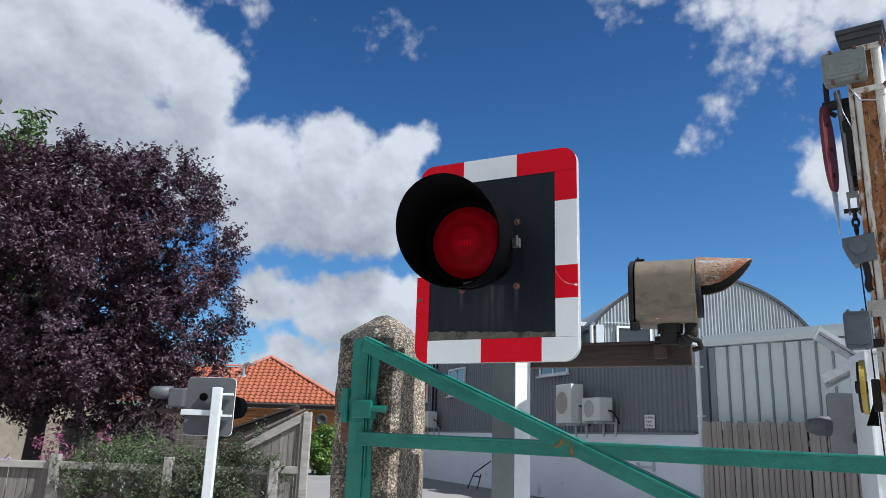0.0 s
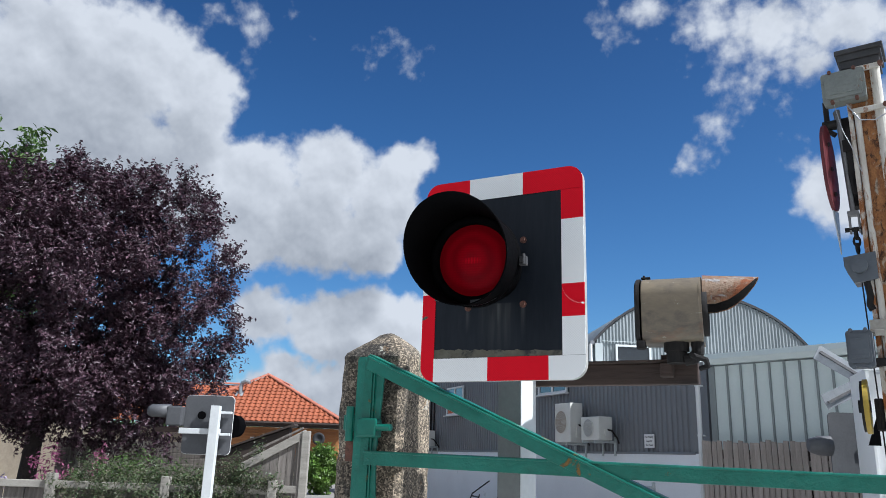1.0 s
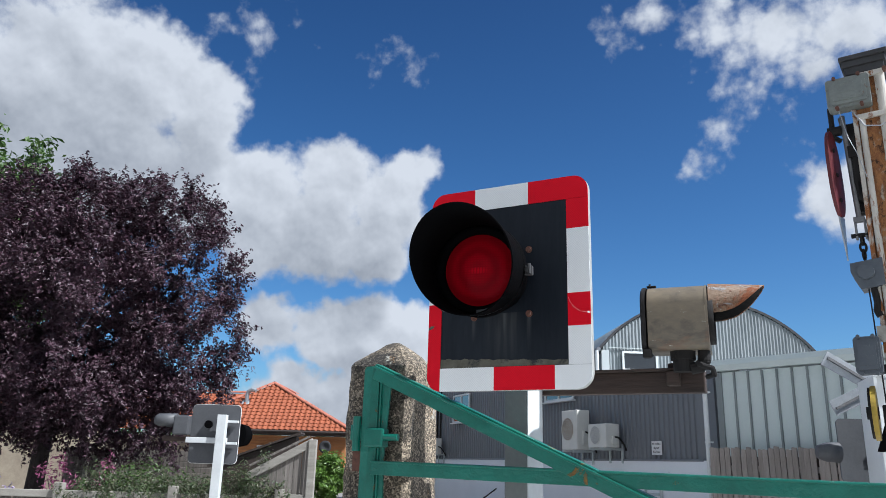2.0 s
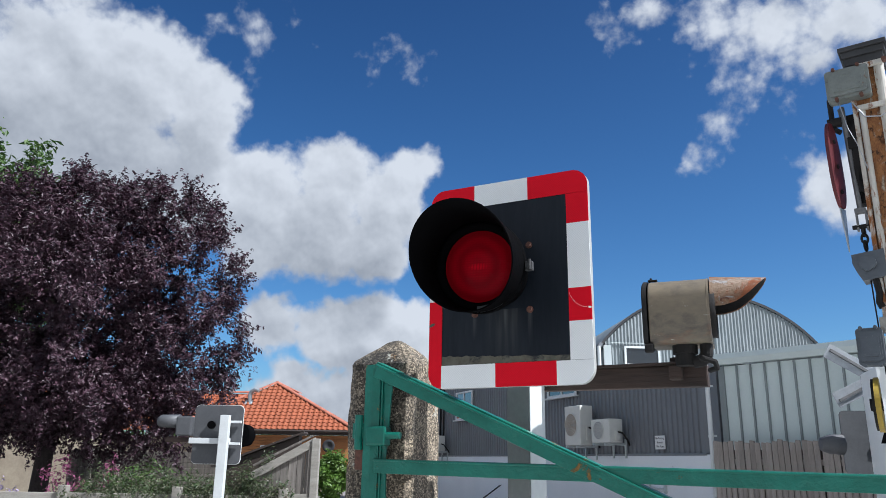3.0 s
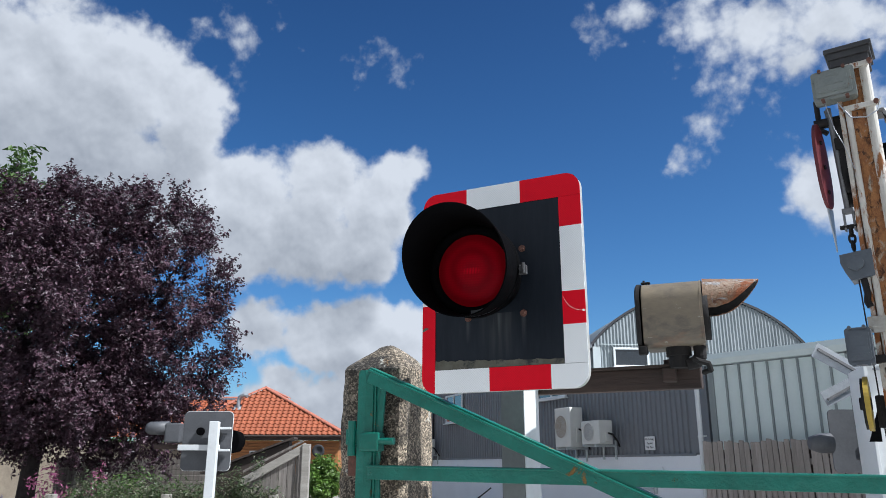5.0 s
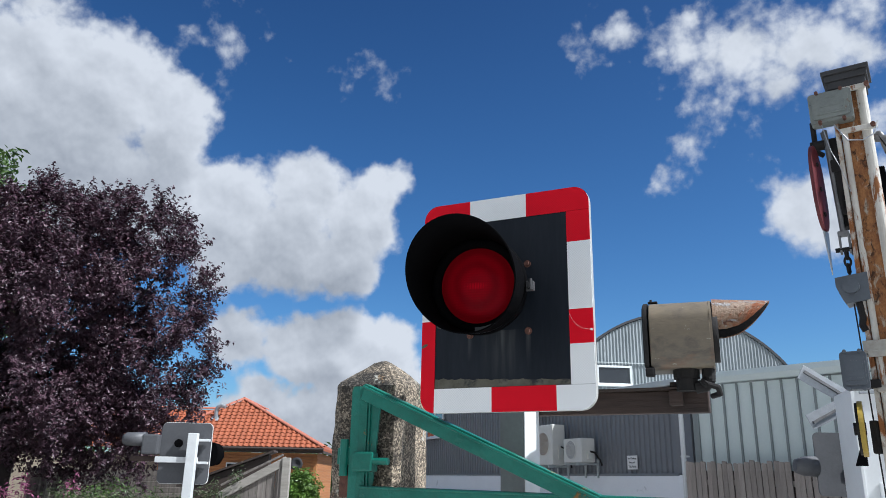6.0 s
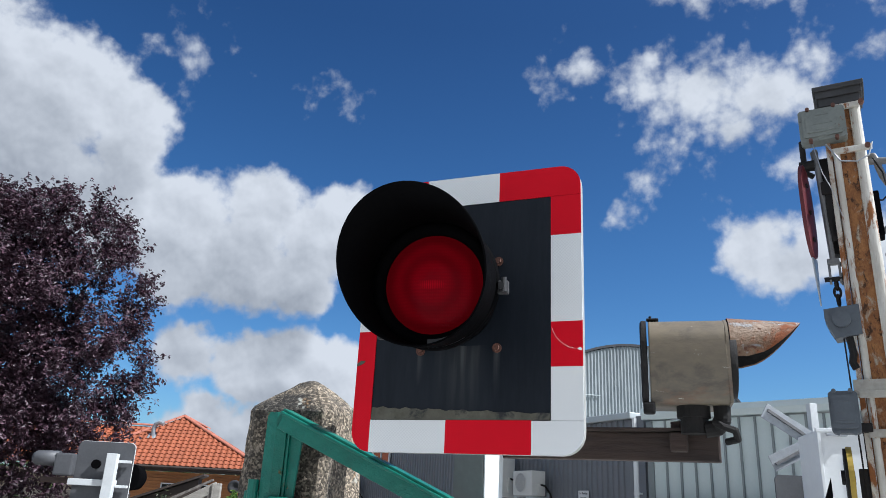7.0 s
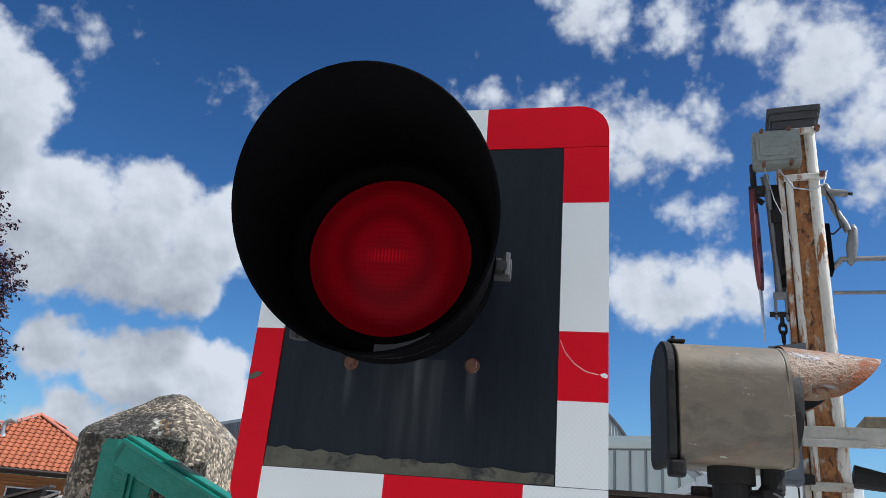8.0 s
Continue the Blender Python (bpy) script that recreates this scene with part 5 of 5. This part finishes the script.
        pts = [(-0.163 + 0.018 * math.cos(a) * (1 if k % 2 else 0.3), -0.06 + 0.018 * math.cos(a) * (0.3 if k % 2 else 1), z + 0.034 * math.sin(a)) for a in np.linspace(0, 2 * math.pi, 11)]
        pipe(pts, 0.008, ch, 6)
    part("chain", ch, "worn_black", pr, "short black chain")
    lw = part("winch_box", prism([(-0.25, 2.72), (-0.06, 2.74), (-0.06, 2.56), (-0.20, 2.54), (-0.23, 2.60), (-0.25, 2.66)], -0.12, 0.03), "slate_box", m, "grey cast winch casing")
    part("winch_boss", rod((-0.16, -0.15, 2.65), (-0.16, -0.12, 2.65), 0.05, seg=16), "slate_box", lw)
    part("hook", pipe([(-0.13, -0.08, 2.55), (-0.12, -0.08, 2.45), (-0.13, -0.08, 2.40), (-0.115, -0.08, 2.36)], 0.022), "worn_black", lw)
    part("cable", rod((-0.165, -0.07, 2.80), (-0.13, -0.07, 0.6), 0.0045, seg=6), "worn_black", m, "thin steel wire rope")
    # yellow pulley, edge on
    yl = [(0.17 * math.cos(a), 0.17 * math.sin(a)) for a in np.linspace(0, 2 * math.pi, 40)[:-1]]
    yd = part("pulley", prism(yl, -0.014, 0.014), "yellow_paint", m, "yellow pulley wheel seen edge on")
    yd.matrix_basis = pose(-0.215, -0.06, 1.75, 0, 5, 93)
    part("pulley_hub", rod((0, -0.02, 0), (0, 0.05, 0), 0.04, seg=14), "worn_black", yd)
    ylr = [(0.16 * math.cos(a), 0.16 * math.sin(a)) for a in np.linspace(0, 2 * math.pi, 40)[:-1]]
    part("pulley_cheek", prism(ylr, 0.014, 0.03), "worn_black", yd)
    # right side arm, and platform bracket
    curve = [(0.10, 3.72), (0.135, 3.725), (0.150, 3.69), (0.156, 3.64), (0.170, 3.58), (0.190, 3.53), (0.214, 3.48), (0.230, 3.43)]
    ra = part("side_arm", pipe([(x, 0.0, z) for x, z in curve], 0.021, seg=12), "steel", m, "grey bent steel arm")
    part("boss", rod((0.07, 0.0, 3.70), (0.25, 0.0, 3.67), 0.027, 0.020, 12), "steel", ra)
    part("spindle", rod((0.25, 0.0, 3.67), (0.275, 0.0, 3.665), 0.010, seg=8), "worn_black", ra)
    part("grip", lofted([[(cx + r * math.cos(a), 0.6 * r * math.sin(a), z) for a in np.linspace(0, 2 * math.pi, 13)[:-1]] for cx, z, r in ((0.256, 3.47, 0.010), (0.256, 3.44, 0.024), (0.240, 3.34, 0.032), (0.226, 3.24, 0.022), (0.222, 3.22, 0.008))]), "steel", ra, "flattened steel end of the arm", True)
    part("control_wire", pipe([(0.10, -0.02, 3.42), (0.15, -0.02, 3.41), (0.19, -0.02, 3.45), (0.17, -0.02, 3.60), (0.13, -0.02, 3.70)], 0.005), "worn_black", ra, "thin black wire")
    part("motor_box", box((0.06, 0.12, 0.30), (0.105, 0.03, 3.33), 0.012), "black_paint", m)
    part("stay_rod", pipe([(0.12, 0.0, 3.20), (0.18, 0.0, 3.26), (1.6, 0.1, 3.27)], 0.016), "steel", m)
    part("stay_rod", rod((0.12, 0.0, 3.06), (1.6, 0.1, 3.06), 0.011), "steel", m)
    an = part("platform_angle", box((1.95, 0.02, 0.085), (0.83, -0.11, 2.25), 0.004), "dirty_angle", m, "white steel angle carrying planks")
    part("angle_foot", box((1.95, 0.08, 0.012), (0.83, -0.07, 2.205), 0.003), "dirty_angle", an)
    part("splice", box((0.30, 0.012, 0.04), (0.03, -0.126, 2.205), 0.003), "dirty_angle", an)
    for k in range(5):
        part("plank", box((0.115, 0.7, 0.055), (0.24 + 0.135 * k, 0.22, 2.32), 0.006), "cut_timber", an, "sawn timber plank")
    part("lower_clamp", box((0.20, 0.03, 0.045), (0.0, -0.10, 1.99), 0.006), "dirty_angle", m)
    part("motor", rod((0.12, 0.02, 2.06), (0.30, 0.02, 2.03), 0.06, 0.045, 14), "worn_black", m, "black motor casing")
    part("shield", box((0.05, 0.10, 0.20), (-0.15, -0.02, 1.70), 0.01), "worn_black", m)
    part("foot", box((0.4, 0.4, 0.03), (0, 0, 0.015), 0.004), "steel", m)
    return m


barrier_mast()


# ---- white equipment hut, far cross sign and its signal ----
def equipment_hut():
    h = thing("equipment_cabinet", pose(-1.93, 9.35, 0, 0, 0, 24), "tall white metal equipment cabinet behind the barrier", "cabinet")
    part("body", box((1.45, 0.8, 2.45), (0.725, 0.4, 1.225), 0.012), "white_plastic", h)
    part("top_trim", box((1.48, 0.05, 0.04), (0.725, -0.005, 2.45), 0.006), "white_plastic", h)
    part("corner_trim", box((0.035, 0.04, 2.43), (0.01, -0.008, 1.215), 0.006), "white_plastic", h)
    d = part("door", box((0.80, 0.03, 1.40), (0.55, -0.018, 0.76), 0.012), "white_plastic", h)
    part("door_handle", box((0.10, 0.04, 0.03), (0.85, -0.045, 1.38), 0.006), "steel", d)
    for z in (0.3, 1.2):
        part("door_hinge", box((0.03, 0.03, 0.09), (0.14, -0.035, z), 0.006), "steel", d)
    part("conduit", pipe([(0.45, -0.03, 2.45), (0.45, -0.03, 1.5)], 0.010), "worn_black", h, "thin black conduit")
    part("gusset", prism([(0.02, 1.62), (0.02, 1.95), (-0.10, 1.62)], -0.25, -0.23), "black_paint", h, "triangular steel bracket")
    part("top_bracket", box((0.20, 0.05, 0.025), (0.18, -0.04, 2.40), 0.005), "galvanised", h)
    return h


equipment_hut()


def cross_sign():
    """Far signal: saltire sign arms and a lamp board seen from behind."""
    c = thing("saltire_sign", pose(-2.12, 10.55, 0, 0, 0, 40), "bare metal back of a crossing saltire sign on a post", "sign")
    part("post", box((0.09, 0.09, 2.9), (0.0, 0.06, 1.45), 0.005), "white_post", c)
    for a0, a1 in (((-0.64, 0, 2.78), (0.55, 0, 2.10)), ((-0.60, 0, 2.16), (0.55, 0, 2.70))):
        a0, a1 = Vector(a0), Vector(a1)
        arm = part("arm", bar(a0, a1, 0.010, 0.19, bevel=0.003), "galvanised", c, "bare aluminium sign arm")
        part("channel", bar(a0 + Vector((0.04, -0.02, 0)), a1 + Vector((-0.06, -0.02, 0)), 0.03, 0.032), "steel", arm)
    bd = part("board", prism(rounded(-0.60, 1.30, 0.05, 2.04, 0.06), -0.04, -0.02), "board_back", c, "weathered grey back of a signal board")
    part("hood", lofted([[(x, -0.02 + r * math.cos(a), 1.64 + r * math.sin(a)) for a in np.linspace(0, 2 * math.pi, 24)[:-1]] for x, r in ((-0.86, 0.05), (-0.845, 0.08), (-0.74, 0.115), (-0.60, 0.12))]), "board_back", bd, "black sun hood", True)
    part("clip", box((0.12, 0.05, 0.11), (-0.18, -0.06, 1.62), 0.01), "black_paint", bd)
    part("strip", box((0.05, 0.03, 0.2), (-0.10, -0.06, 1.86), 0.01), "black_paint", bd)
    return c


cross_sign()


def far_signal():
    """The signal across the road, seen from behind."""
    s = thing("crossing_signal", pose(-8.67, 5.58, 0, 0, 0, 41), "crossing signal seen from behind on a white post", "traffic signal")
    part("post", box((0.115, 0.10, 1.9), (0.03, -0.12, 0.95), 0.008), "white_post", s, "white square post")
    bd = part("backboard", prism(rounded(-0.40, 1.30, 0.22, 2.03, 0.06), 0.0, 0.02), "board_back", s, "dark grey back of the signal board")
    part("edge", prism(rounded(-0.405, 1.295, 0.225, 2.035, 0.06), 0.021, 0.026), "white_sheet", bd)
    part("arm", box((0.52, 0.05, 0.07), (-0.16, -0.08, 1.58), 0.006), "white_post", s)
    for z in (1.55, 1.82):
        part("strut", box((0.20, 0.05, 0.03), (0.12, -0.05, z), 0.005), "white_post", s)
    lb = part("side_lamp", box((0.20, 0.18, 0.24), (-0.50, -0.02, 1.76), 0.02), "board_back", s, "weathered brown side lamp")
    part("hood", lofted([[(x, -0.02 + r * math.cos(a), 1.82 + r * math.sin(a)) for a in np.linspace(0, 2 * math.pi, 20)[:-1]] for x, r in ((-0.86, 0.055), (-0.82, 0.080), (-0.58, 0.085))]), "board_back", lb, "", True)
    part("plate", box((0.5, 0.05, 0.06), (-0.50, 0.0, 1.59), 0.006), "brown_timber", s)
    part("hood", lofted([[(-0.03 + r * math.cos(a) * 0.6 + x, 0.03 + (x - 0.2) * 0.5 + 0.1, 1.66 + r * math.sin(a)) for a in np.linspace(0, 2 * math.pi, 20)[:-1]] for x, r in ((0.22, 0.15), (0.30, 0.13), (0.34, 0.07))]), "black_paint", s, "black rounded hood edge", True)
    part("bracket", rod((-0.17, -0.01, 1.78), (-0.17, -0.05, 1.78), 0.05, seg=14), "black_paint", bd)
    return s


far_signal()


# ---- garden side: fence, hedge, plum tree ----
def garden_fence():
    f = thing("garden_fence", pose(-11.85, 4.25, 0, 0, 0, 41.4), "weathered silver-grey board fence with moss, half hidden by shrubs", "fence")
    rng = random.Random(3)
    bmesh_a = [mesh_of(box((0.135, 0.018, 0.78 + d), (0, 0, 0.40 + d / 2), 0.003), "weathered_wood") for d in (0, 0.01, -0.02)]
    x = -2.5
    while x < 4.1:
        place("board", rng.choice(bmesh_a), f, pose(x, 0.02, 0.02, 0, rng.uniform(-1, 1), rng.uniform(-2, 2)))
        x += 0.142
    post = mesh_of(box((0.12, 0.12, 0.98), (0, 0, 0.49), 0.01), "pale_wood")
    for px in (-2.4, -0.8, 0.8, 2.38, 3.86):
        place("post", post, f, pose(px, -0.04, 0))
    for a, b in ((-2.5, -0.86), (-0.74, 0.74), (0.86, 2.32), (2.44, 3.80)):
        part("rail", box((b - a, 0.05, 0.10), ((a + b) / 2, -0.02, 0.83), 0.008), "pale_wood", f, "mossy top rail")
        part("rail", box((b - a, 0.05, 0.09), ((a + b) / 2, -0.02, 0.25), 0.008), "pale_wood", f)
    return f


garden_fence()


def ramped_panel():
    """Panel that climbs to the tall gate post."""
    f = thing("ramped_fence_panel", pose(-9.28, 6.51, 0, 0, 0, 41.4), "silvered timber gate panel with a sloping top edge", "fence")
    rng = random.Random(5)
    for k in range(7):
        x0 = 0.02 + k * 0.115
        h0, h1 = 1.16 + 0.45 * (x0 / 0.8), 1.16 + 0.45 * ((x0 + 0.11) / 0.8)
        part("board", prism([(x0, 0.05), (x0 + 0.108, 0.05), (x0 + 0.108, h1), (x0, h0)], rng.uniform(0.0, 0.006), 0.022), "weathered_wood", f)
    part("sloping_cap", bar((-0.02, -0.01, 1.14), (0.86, -0.01, 1.63), 0.06, 0.11, bevel=0.008), "pale_wood", f, "pale sloping top rail")
    part("sloping_cap", bar((-0.02, -0.015, 1.28), (0.80, -0.015, 1.70), 0.03, 0.03, bevel=0.005), "weathered_wood", f)
    part("rail", box((0.8, 0.04, 0.10), (0.40, -0.02, 0.86), 0.006), "pale_wood", f)
    part("stile", box((0.10, 0.05, 0.9), (0.40, -0.02, 0.46), 0.006), "pale_wood", f)
    part("end_stile", box((0.10, 0.08, 1.62), (0.80, 0.0, 0.81), 0.008), "weathered_wood", f)
    return f


ramped_panel()
tp = thing("tall_post", pose(-8.64, 7.07, 0, 0, 0, 41), "pale weathered square timber gate post", "post")
part("shaft", box((0.11, 0.11, 1.66), (0, 0, 0.83), 0.01), "pale_wood", tp)


def garden_shed():
    s = thing("garden_wall", pose(-17.2, 7.5, 0, 0, 0, 41), "grey horizontal board wall of a garden outbuilding", "shed")
    board = mesh_of(box((3.6, 0.03, 0.11), (1.6, 0, 0), 0.006), "weathered_wood")
    for k in range(13):
        place("board", board, s, pose(0, 0, 0.07 + 0.115 * k, 6))
    part("back", box((3.55, 0.3, 1.5), (1.6, 0.2, 0.75)), "dark_timber", s)
    for x in (0.3, 0.9):
        part("post", box((0.09, 0.06, 1.6), (x, -0.05, 0.8), 0.006), "pale_wood", s)
    return s


garden_shed()
lt = thing("lean_to", pose(-10.5, 6.82, 0, 0, 0, 41), "dark brown sloping side of a garden lean-to", "shed")
part("side", prism([(-0.1, 0.0), (1.12, 0.0), (1.12, 1.72), (-0.1, 1.26)], 0.0, 0.25), "dark_timber", lt)
part("roof", bar((-0.2, 0.12, 1.25), (1.2, 0.12, 1.78), 0.36, 0.03), "dark_timber", lt)
sd = thing("satellite_dish", pose(-21.6, 18.3, 0, 0, 0, 41), "small dark satellite dish on a pole by the drive", "satellite dish")
part("pole", rod((0, 0.05, 0), (0, 0.05, 1.85), 0.03, seg=8), "steel", sd)
part("dish", lofted([[(r * math.cos(a), y, 1.88 + r * math.sin(a)) for a in np.linspace(0, 2 * math.pi, 22)[:-1]] for r, y in ((0.02, 0.02), (0.12, -0.01), (0.22, -0.05), (0.225, -0.04), (0.12, 0.005), (0.02, 0.035))]), "ink", sd, "", True)
tr = thing("folding_frame", WALL @ pose(-1.35, -0.7, 0, 0, 0, 8), "black folding metal frame standing against the workshop", "frame")
fr_ = pipe([(-0.28, 0.0, 0.0), (-0.12, 0.1, 0.42), (0.22, 0.45, 0.78)], 0.018)
pipe([(-0.14, 0.08, 0.36), (0.25, 0.08, 0.34)], 0.018, fr_)
part("leg", fr_, "ink", tr)
part("leg", pipe([(0.22, 0.0, 0.0), (0.25, 0.1, 0.42)], 0.018), "ink", tr)
sh = thing("stone_cottage", pose(-24.0, 7.2, 0, 0, 0, 41), "cream stone cottage wall behind the garden", "house")
part("wall", box((8, 0.4, 2.6), (0, 0, 1.3), 0.02), "stone", sh)
part("roof", prism([(-4.3, 2.55), (4.3, 2.55), (4.0, 3.6), (-4.0, 3.6)], -0.3, 0.4), "roof_tile", sh)


def limbs(tree, tips, base, top, r0, rng, mat="bark"):
    bm = rod(base, top, r0, r0 * 0.7, 14)
    for k in range(0, len(tips), max(1, len(tips) // 26)):
        tip = Vector(tips[k])
        start = Vector(base).lerp(Vector(top), rng.uniform(0.55, 1.0))
        mid = start.lerp(tip, 0.5) + Vector((rng.uniform(-0.2, 0.2), rng.uniform(-0.2, 0.2), 0.15))
        rod(start, mid, r0 * 0.35, r0 * 0.2, 7, bm)
        rod(mid, tip, r0 * 0.2, r0 * 0.05, 6, bm)
    return part("trunk", bm, mat, tree, "dark trunk and limbs")


def plum_tree():
    t = thing("plum_tree", pose(-14.7, 5.75, 0), "purple-leaved plum tree with a dense rounded crown", "tree")
    lobes = [(0, 0, 3.9, 2.5, 2.5, 2.4), (1.3, 1.08, 4.6, 1.5, 1.5, 1.75), (1.35, 1.12, 5.75, 0.95, 0.95, 0.95), (0.1, 0.1, 6.0, 0.7, 0.7, 0.7), (-0.6, -0.5, 5.5, 1.2, 1.2, 1.0), (-1.3, -1.1, 4.2, 1.9, 1.9, 2.0), (1.5, 1.3, 3.0, 1.1, 1.1, 1.2), (0.3, 0.3, 5.4, 1.2, 1.2, 1.25), (1.0, 0.2, 2.3, 1.5, 1.5, 1.0), (-1.0, -0.9, 2.5, 1.7, 1.7, 1.1), (1.5, 1.3, 2.1, 0.9, 0.9, 0.8), (0.7, -0.6, 3.6, 2.0, 2.0, 2.0), (1.85, 1.6, 3.3, 1.05, 1.05, 1.15), (-1.9, -1.7, 2.4, 1.4, 1.4, 1.0), (0.2, 0.2, 3.4, 1.5, 1.5, 1.7)]
    me, tips = sprays(lobes, 1080, 12, 21, 0.50, 0.030, "plum_leaf", 11)
    part("crown", me, "plum_leaf", t, "dark purple leaves")
    limbs(t, tips, (0, 0, 0), (0.1, 0.05, 2.6), 0.17, random.Random(2))
    return t


plum_tree()


def green_tree():
    t = thing("green_tree", pose(-24.6, 7.3, 0), "tall green broadleaf tree behind the plum", "tree")
    lobes = [(0, 0, 7.6, 2.2, 2.2, 3.0), (-2.0, -1.8, 8.0, 2.6, 2.6, 3.6), (0.5, 0.5, 6.0, 1.8, 1.8, 2.2)]
    me, tips = foliage(lobes, 260, 70, 0.5, 0.085, "green_leaf", 12)
    part("crown", me, "green_leaf", t)
    limbs(t, tips, (-0.8, -0.8, 0), (-0.6, -0.6, 5.0), 0.25, random.Random(3))
    return t


green_tree()


def shrub(name, at, lobes, clumps, per, spread, size, mat, seed, label, up=0.2):
    s = thing(name, pose(*at), label, "shrub")
    me, tips = foliage(lobes, clumps, per, spread, size, mat, seed, up, 0.5)
    part("foliage", me, mat, s)
    st = bmesh.new()
    for k in range(0, len(tips), max(1, len(tips) // 9)):
        rod((0, 0, 0), Vector(tips[k]) * 0.9, 0.015, 0.004, 5, st)
    part("stem", st, "bark", s)
    return s


shrub("ivy_hedge", (-10.3, 5.75, 0), [(-0.2, -0.2, 0.62, 0.6, 0.5, 0.5), (0.35, 0.3, 0.55, 0.6, 0.5, 0.55), (-0.75, -0.6, 0.65, 0.5, 0.45, 0.45), (0.0, 0.3, 0.72, 0.5, 0.5, 0.42)], 260, 70, 0.16, 0.017, "hedge_leaf", 21, "straggling dark green shrub spilling over the garden fence")
shrub("ivy_hedge", (-9.5, 6.45, 0), [(0, 0, 0.62, 0.5, 0.45, 0.55), (0.15, 0.35, 0.8, 0.45, 0.45, 0.55), (-0.35, -0.2, 0.6, 0.45, 0.4, 0.45)], 210, 70, 0.16, 0.017, "hedge_leaf", 22, "straggling dark green shrub against the sloping panel")
shrub("garden_bush", (-12.0, 6.6, 0), [(0, 0, 0.7, 0.5, 0.5, 0.55), (-0.7, -0.5, 0.65, 0.5, 0.5, 0.5)], 90, 50, 0.2, 0.026, "green_leaf", 23, "green garden bush behind the fence")
shrub("pink_flowers", (-12.6, 5.45, 0), [(0, 0, 0.95, 0.45, 0.45, 0.42), (0.3, 0.4, 1.15, 0.25, 0.25, 0.35)], 26, 26, 0.12, 0.022, "pink_petal", 24, "pink flowering bush in the garden")
shrub("lavender", (-13.3, 4.2, 0), [(0, 0, 0.75, 0.8, 0.6, 0.3)], 60, 40, 0.12, 0.02, "lilac_petal", 25, "pale lilac lavender bed")
shrub("laurel_bush", (-21.0, 18.0, 0), [(0, 0, 0.85, 0.65, 0.6, 0.75)], 130, 45, 0.2, 0.05, "bright_leaf", 26, "bright green laurel bush by the drive")
shrub("yellow_bush", (-16.0, 9.0, 0), [(0, 0, 0.9, 0.4, 0.4, 0.5)], 50, 40, 0.16, 0.035, "bright_leaf", 27, "yellow-green bush behind the signal")


def far_hedge():
    h = thing("far_trees", pose(-52, 47, 0), "distant line of green trees at the horizon", "trees", kind="stuff")
    rng = random.Random(9)
    lobes = [(x * 0.75, x * 0.66, 1.6 + rng.uniform(-0.4, 0.9), 2.6, 2.6, 1.7 + rng.uniform(0, 0.8)) for x in range(-40, 60, 3)]
    me, _ = foliage(lobes, 900, 30, 0.9, 0.22, "green_leaf", 31, 0.2, 0.6)
    part("foliage", me, "green_leaf", h)


far_hedge()
